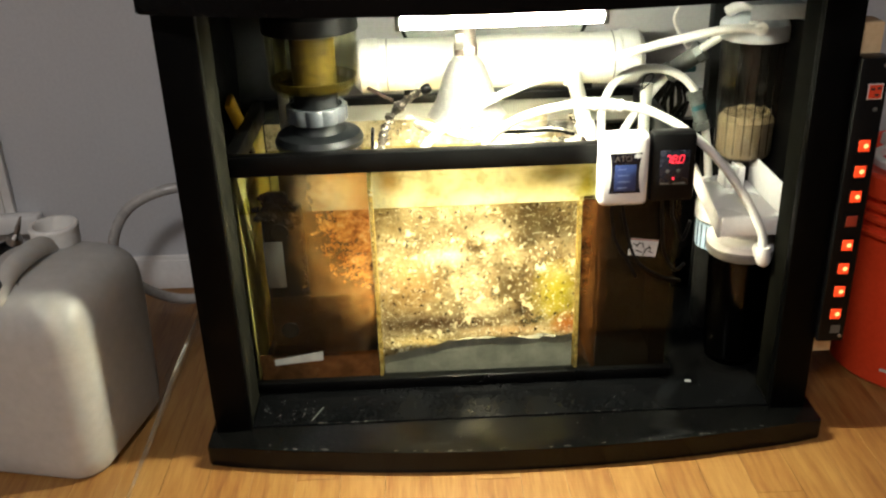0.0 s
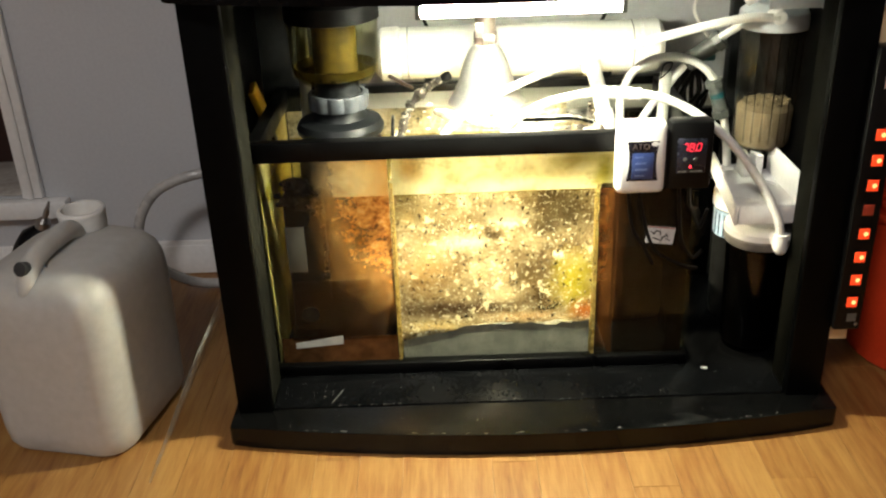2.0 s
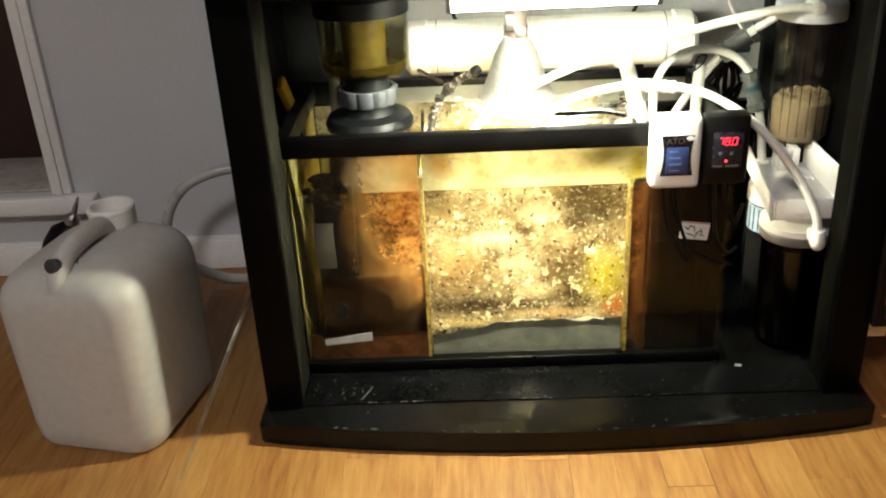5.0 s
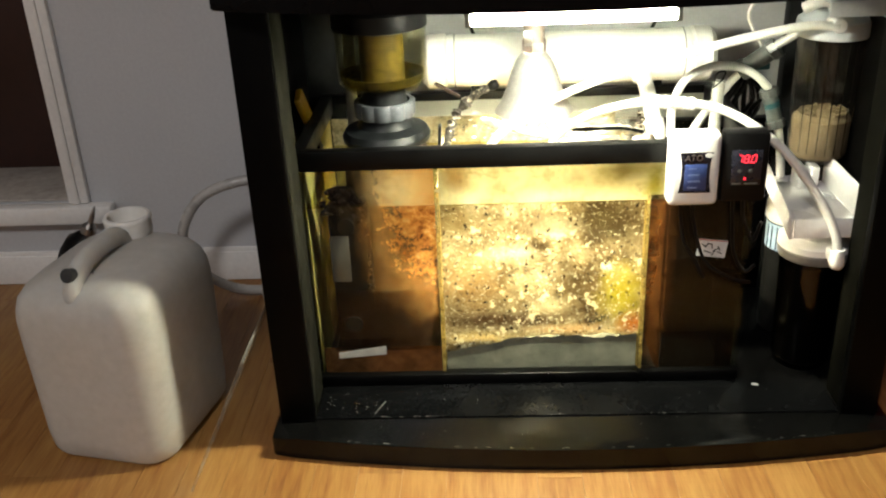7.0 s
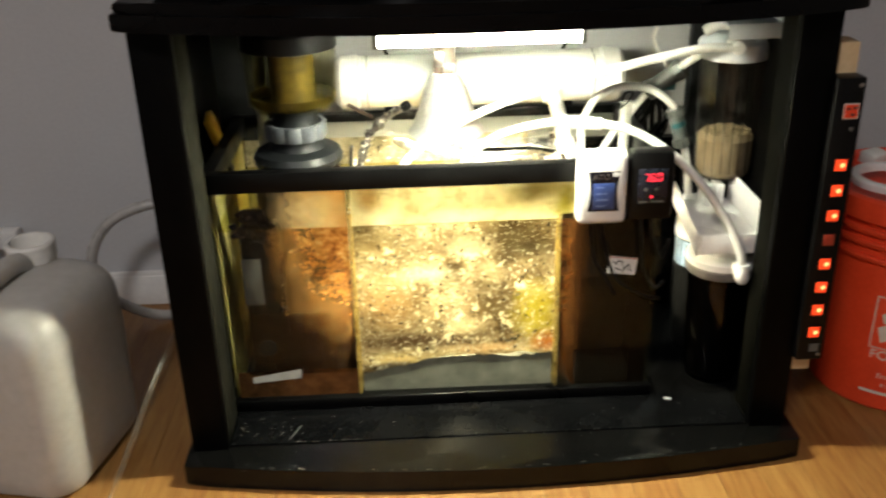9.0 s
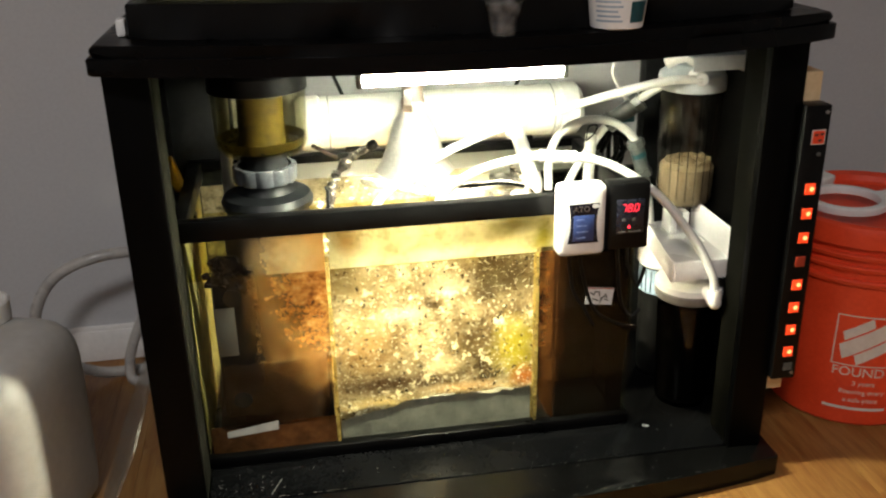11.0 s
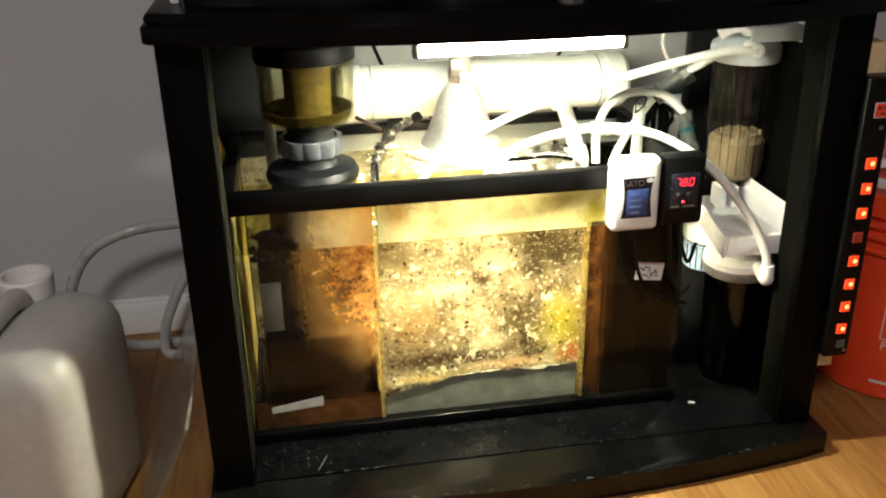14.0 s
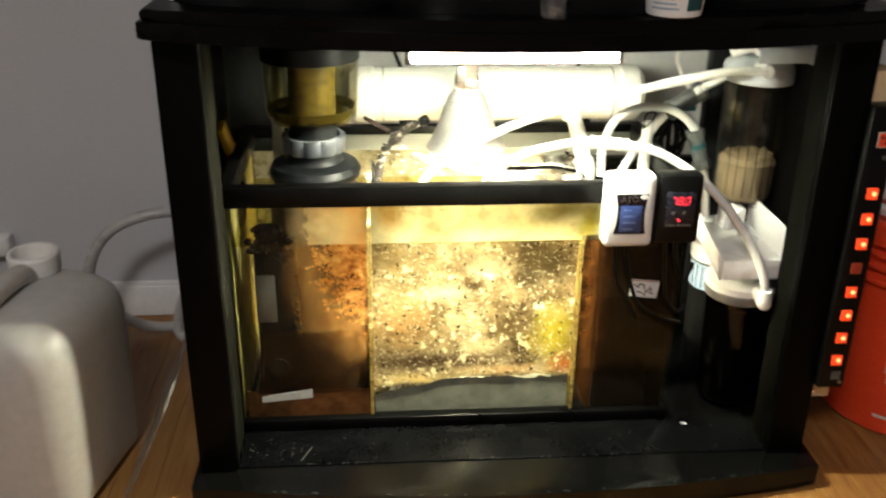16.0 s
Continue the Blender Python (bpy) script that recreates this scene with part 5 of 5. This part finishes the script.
logo = part("logo", on_bucket(frame_art, A0, 0.166), M_PRINT, bucket, "white square outline with slanted bars")
for cx, cy, ln, th in ((-0.012, 0.022, 0.026, 0.008), (-0.002, 0.0, 0.04, 0.013), (0.012, -0.02, 0.028, 0.009)):
    bar = flat(-ln, -th, ln, th)
    for v in bar.verts:
        x, y = v.co.x + 0.35 * v.co.y, v.co.y
        c, s_ = math.cos(0.6), math.sin(0.6)
        v.co = Vector((cx + c * x - s_ * y, cy + s_ * x + c * y, 0))
    part("logo_bar", on_bucket(bar, A0, 0.166), M_PRINT, logo)
part("lettering", on_bucket(letters("FOUND", 0.0235, 0.0002), A0 - 0.02, 0.107), M_PRINT, bucket, "white capitals")
for txt, z, sz in (("3 years", 0.086, 0.0125), ("Ensuring every", 0.069, 0.012), ("a safe place", 0.053, 0.012)):
    part("lettering", on_bucket(letters(txt, sz, 0.0002), A0 + 0.06, z), M_PRINT, bucket, "small white print")
part("print_bar", on_bucket(flat(-0.05, -0.0028, 0.05, 0.0028), A0, 0.036), M_PRINT, bucket)
wr = thing("canister_wrench", (UX - 0.05, UY - 0.03, 0.371), "white plastic ring wrench lying on the bucket lid", "wrench")
ringb = lathe([(0.052, 0.3705), (0.064, 0.3705), (0.065, 0.373), (0.065, 0.381), (0.063, 0.383), (0.053, 0.383), (0.052, 0.381), (0.052, 0.3705)], (UX - 0.062, UY - 0.02, 0), 48)
part("ring", ringb, M_WHITE, wr)
part("handle", placed(box((0, -0.011, 0), (0.1, 0.011, 0.008), 0.003), pose(UX, UY - 0.01, 0.373, 0, 0, 8)), M_WHITE, wr)
bit = solo("plastic_piece", placed(box((-0.02, -0.014, 0), (0.02, 0.014, 0.022), 0.004), pose(UX - 0.055, UY + 0.07, 0.371, 8, 0, 25)), M_CAP, "small clouded plastic piece on the bucket lid", "plastic piece")

bucket.scale.z = 0.99
wr.location.z -= 0.0038
bit.location.z -= 0.0038

# ---- water jug ----
JR = math.radians(-12)
JM = Matrix.Translation((-0.7, 1.25, 0)) @ Matrix.Rotation(JR, 4, "Z")
jug = thing("water_jug", (-0.7, 1.25, 0), "milky translucent plastic water jug with handle and open cap", "jug")


def rounded_ring(w, d, r, n=6):
    pts = []
    for cx, cy, a in ((w - r, d - r, 0), (-w + r, d - r, 90), (-w + r, -d + r, 180), (w - r, -d + r, 270)):
        for k in range(n + 1):
            t = math.radians(a + 90 * k / n)
            pts.append((cx + r * math.cos(t), cy + r * math.sin(t)))
    return pts


jb = bmesh.new()
levels = [(0.0, 0.088, 0.1), (0.004, 0.1, 0.112), (0.014, 0.107, 0.117), (0.04, 0.109, 0.12), (0.12, 0.111, 0.121), (0.2, 0.113, 0.122), (0.238, 0.113, 0.122), (0.258, 0.1115, 0.1205), (0.275, 0.107, 0.116), (0.288, 0.098, 0.107), (0.298, 0.084, 0.093), (0.304, 0.066, 0.074), (0.307, 0.04, 0.046)]
rings = []
for z, w_, d_ in levels:
    pts = rounded_ring(w_, d_, 0.045 if z > 0.01 else 0.04)
    rings.append([jb.verts.new((x, y, z + (0.0 if z < 0.25 else -0.009 * max(0, -(x + 0.03)) / 0.1))) for x, y in pts])
for a, b in zip(rings, rings[1:]):
    for k in range(len(a)):
        l = (k + 1) % len(a)
        jb.faces.new((a[k], a[l], b[l], b[k]))
jb.faces.new(rings[0][::-1])
jb.faces.new(rings[-1])
jbody = part("body", placed(jb, JM), M_JUG, jug)
hd = tube([(0.0, -0.1, 0.268), (0.0, -0.091, 0.298), (0.0, -0.06, 0.318), (0.0, -0.015, 0.323), (0.0, 0.025, 0.319), (0.0, 0.045, 0.296)], 0.0155, 18)
part("handle", placed(hd, JM), M_JUG, jug, "moulded carry handle")
part("vent_hole", placed(rod((0.0, -0.083, 0.308), (-0.001, -0.104, 0.317), 0.0105, seg=20), JM), M_INK, jug, "black vent plug")
nk = lathe([(0.03, 0.303), (0.0345, 0.304), (0.034, 0.308), (0.0355, 0.311), (0.0355, 0.33), (0.0365, 0.331), (0.0365, 0.336), (0.0345, 0.339), (0.03, 0.339), (0.028, 0.33), (0.028, 0.313), (0, 0.313)], (-0.006, 0.07, -0.003), 36)
part("neck", placed(nk, JM), M_CAP, jug, "white ribbed collar, open")

# ---- hose, sheet and tool beside the stand ----
solo("drain_hose", tube([(-0.45, 1.64, 0.268), (-0.52, 1.62, 0.277), (-0.598, 1.6, 0.277), (-0.665, 1.595, 0.248), (-0.703, 1.59, 0.19), (-0.707, 1.60, 0.126), (-0.683, 1.63, 0.068), (-0.635, 1.66, 0.024), (-0.58, 1.68, 0.0105), (-0.5, 1.69, 0.0105), (-0.43, 1.69, 0.0105)], 0.0098, 14), M_HOSE, "cloudy plastic hose looping from behind the stand", "hose")
solo("drain_hose", tube([(-0.42, 1.66, 0.23), (-0.47, 1.66, 0.215), (-0.52, 1.655, 0.165), (-0.56, 1.65, 0.09), (-0.575, 1.65, 0.04), (-0.572, 1.64, 0.012), (-0.545, 1.63, 0.011)], 0.0095, 14), M_HOSE, "cloudy plastic hose dropping behind the stand", "hose")
sheet = bmesh.new()
LEAN, SH = math.radians(25.3), 0.245
for lo_y, hi_y in ((1.065, 1.565),):
    q = []
    for dy, h in ((lo_y, 0.001), (hi_y, 0.001), (hi_y, SH), (lo_y, SH)):
        q.append(Vector((-0.572 + h * math.sin(LEAN), dy, h * math.cos(LEAN) + 0.002)))
    n_ = Vector((math.cos(LEAN), 0, -math.sin(LEAN))) * 0.004
    f0, f1 = [sheet.verts.new(p) for p in q], [sheet.verts.new(p + n_) for p in q]
    sheet.faces.new(f0)
    sheet.faces.new(f1[::-1])
    for k in range(4):
        l = (k + 1) % 4
        sheet.faces.new((f0[k], f0[l], f1[l], f1[k]))
ob = solo("clear_sheet", sheet, M_ACRYL, "clear plastic sheet leaning against the side of the stand", "sheet", smooth=False)
ob.visible_shadow = False
tool = thing("rotary_tool", (-0.97, 1.64, 0), "black grip power tool with a steel tip standing by the wall", "tool")
part("body", lathe([(0, 0.0), (0.042, 0.0), (0.045, 0.01), (0.047, 0.06), (0.044, 0.09), (0.043, 0.13), (0.036, 0.16), (0.016, 0.18), (0, 0.18)], (-0.985, 1.64, 0), 28, turn=Euler((0, radians(24), 0)).to_matrix()), M_BLACKPLASTIC, tool)
part("collet", lathe([(0.012, 0.178), (0.015, 0.182), (0.014, 0.195), (0.007, 0.203), (0, 0.203)], (-0.985, 1.64, 0), 20, turn=Euler((0, radians(24), 0)).to_matrix()), M_STEEL, tool, "steel collet")
part("tip", lathe([(0.005, 0.202), (0.0055, 0.215), (0.002, 0.24), (0, 0.243)], (-0.985, 1.64, 0), 14, turn=Euler((0, radians(24), 0)).to_matrix()), M_STEEL, tool, "pointed steel tip")

# ---- on top of the stand ----
tank = thing("display_aquarium", (0, 1.38, 0.716), "large bow-front glass aquarium with black base frame and gravel", "aquarium")
part("base_frame", bow_slab(0.418, 1.185, 1.6, 0.075, 0.7165, 0.757, 0.003), M_RIM, tank, "black plastic base frame")
shellb = bmesh.new()
edge = [(0.41 * (2 * k / 28 - 1), 1.192 - 0.075 * (1 - (2 * k / 28 - 1) ** 2)) for k in range(29)] + [(0.41, 1.594), (-0.41, 1.594)]
inner = [(x * 0.98, y + (0.008 if y < 1.4 else -0.008)) for x, y in edge]
ringset = [[shellb.verts.new((x, y, z)) for x, y in e] for e, z in ((edge, 0.7575), (edge, 1.18), (inner, 1.18), (inner, 0.7575))]
for a, b in zip(ringset, ringset[1:] + ringset[:1]):
    for k in range(len(a)):
        l = (k + 1) % len(a)
        shellb.faces.new((a[k], a[l], b[l], b[k]))
g = part("glass_wall", shellb, M_GLASS, tank)
g.visible_shadow = False
part("gravel_bed", bow_slab(0.398, 1.204, 1.582, 0.073, 0.7575, 0.815, 0.004), M_GRAVEL, tank, "dark olive gravel")
part("top_frame", bow_slab(0.418, 1.185, 1.6, 0.075, 1.1805, 1.21, 0.003), M_RIM, tank, "black plastic top frame")
cupm = solo("plastic_cup", lathe([(0, 0.7175), (0.0135, 0.7175), (0.0145, 0.719), (0.0205, 0.752), (0.0222, 0.7525), (0.0222, 0.755), (0.02, 0.755), (0.013, 0.72), (0, 0.7195)], (0.009, 1.089, 0), 36), glass("cup_plastic", (0.72, 0.72, 0.76), 0.15, 1.0, smear=0.25), "small empty clear plastic cup on the stand top", "cup")
cupm.visible_shadow = False
tub = thing("plastic_tub", (0.15, 1.108, 0.717), "small white plastic tub with teal and blue label", "tub")
part("body", lathe([(0, 0.7175), (0.028, 0.7175), (0.031, 0.719), (0.036, 0.762), (0.0385, 0.763), (0.0385, 0.768), (0.034, 0.768), (0, 0.764)], (0.15, 1.108, 0), 40), M_WHITE, tub)


def on_tub(a0, a1, z0, z1, mat, name, n=10):
    bm = bmesh.new()
    rows = []
    for z in (z0, z1):
        r = 0.031 + 0.005 * (z - 0.719) / 0.043 + 0.0005
        rows.append([bm.verts.new((0.15 + r * math.cos(math.radians(a0 + (a1 - a0) * k / n)), 1.108 + r * math.sin(math.radians(a0 + (a1 - a0) * k / n)), z)) for k in range(n + 1)])
    for k in range(n):
        bm.faces.new((rows[0][k], rows[0][k + 1], rows[1][k + 1], rows[1][k]))
    part(name, bm, mat, tub)


on_tub(278, 318, 0.726, 0.75, M_TEAL, "teal_patch")
for k in range(5):
    on_tub(205 + 3 * (k % 2), 262 - 5 * (k % 3), 0.727 + 0.0055 * k, 0.7292 + 0.0055 * k, M_BLUEBODY, "print_bar")
white_clip = solo("white_clip", box((-0.435, 1.205, 0.7165), (-0.424, 1.225, 0.737), 0.003), M_WHITE, "small white plastic clip on the stand top", "clip")
for ob in (tank, cupm, tub, white_clip):
    ob.location.z -= 0.007
solo("scrap", placed(box((-0.019, -0.0005, 0), (0.019, 0.0005, 0.001)), pose(-0.3045, 1.2155, 0.0391, 0, 0, 67)), M_CONN, "pale splinter on the black base", "debris")
solo("scrap", placed(box((-0.005, -0.0016, 0), (0.005, 0.0016, 0.002)), pose(0.29, 1.262, 0.0392, 0, 0, -20)), M_PAPER, "pale crumb on the black base", "debris")
crumbs = bmesh.new()
rc = random.Random(9)
for k in range(75):
    x, y = (rc.uniform(-0.39, -0.28), rc.uniform(1.21, 1.255)) if k < 28 else (rc.uniform(-0.38, 0.38), rc.uniform(1.12, 1.26))
    lump((x, y, 0.0394 if 1.19 < y else 0.0364), (rc.uniform(0.0003, 0.0013), rc.uniform(0.0003, 0.0009), 0.0004), k, 1, 0.6, crumbs)
for k in range(90):
    x = rc.uniform(-0.40, 0.25)
    lump((x, 1.2785 + rc.uniform(-0.0008, 0.0004), 0.0534), (rc.uniform(0.0004, 0.002), 0.0004, rc.uniform(0.0003, 0.0009)), k, 1, 0.6, crumbs)
for k in range(36):
    x = rc.choice((rc.uniform(-0.3, -0.2), rc.uniform(-0.05, 0.2)))
    lump((x, 1.1902 + rc.uniform(-0.001, 0.001), 0.0393), (rc.uniform(0.0006, 0.003), 0.0004, 0.0003), k, 1, 0.6, crumbs)
for k in range(30):
    u = rc.uniform(-0.75, 0.8)
    lump((u * X, Y0 - 0.002 - 0.042 * (1 - u * u) + 0.0055 + rc.uniform(-0.001, 0.001), 0.0362), (rc.uniform(0.0004, 0.004), 0.0004, 0.0003), k, 1, 0.6, crumbs)
solo("crumbs", crumbs, M_COLLAR, "pale salt crumbs scattered on the black base", "debris", kind="stuff")

# ---- floor ----
floor = solo("floor", box((-2.3, -2.6, -0.05), (2.0, 2.0, -0.003)), M_FLOOR, "warm oak laminate floor", "floor", kind="structure", smooth=False)
PW, PL, GAP = 0.066, 0.62, 0.0003


def plank_mesh(x0, x1, y0, y1, bm):
    return box((x0, y0, -0.0028), (x1, y1, 0.0), 0.0003, bm, 1)


pm = bpy.data.meshes.new("plank")
tmpb = plank_mesh(GAP / 2, PW - GAP / 2, GAP / 2, PL - GAP / 2, None)
tmpb.to_mesh(pm)
tmpb.free()
pm.materials.append(M_FLOOR)
rp = random.Random(2)
rest = bmesh.new()
for i in range(-34, 30):
    shift = rp.random() * PL
    for j in range(-5, 4):
        x, y = i * PW, j * PL + shift - 0.15
        near = -1.6 < x < 1.25 and 0.15 < y
        if near and y < WALL_Y - 0.02:
            whole = y + PL < WALL_Y
            if whole:
                data = pm
            else:
                data = bpy.data.meshes.new("plank")
                tmpb = plank_mesh(GAP / 2, PW - GAP / 2, GAP / 2, WALL_Y - y, None)
                tmpb.to_mesh(data)
                tmpb.free()
                data.materials.append(M_FLOOR)
            ob = new("plank", data)
            ob.parent = floor
            ob.location = (x, y, 0)
        elif not near:
            a, b = max(y, -2.6), min(y + PL, 1.757)
            if b - a > 0.05 and x > -2.29 and x + PW < 2.0:
                plank_mesh(x + GAP / 2, x + PW - GAP / 2, a + GAP / 2, b - GAP / 2, rest)
tagged(part("far_planks", rest, M_FLOOR, floor, "", False), kind="stuff")
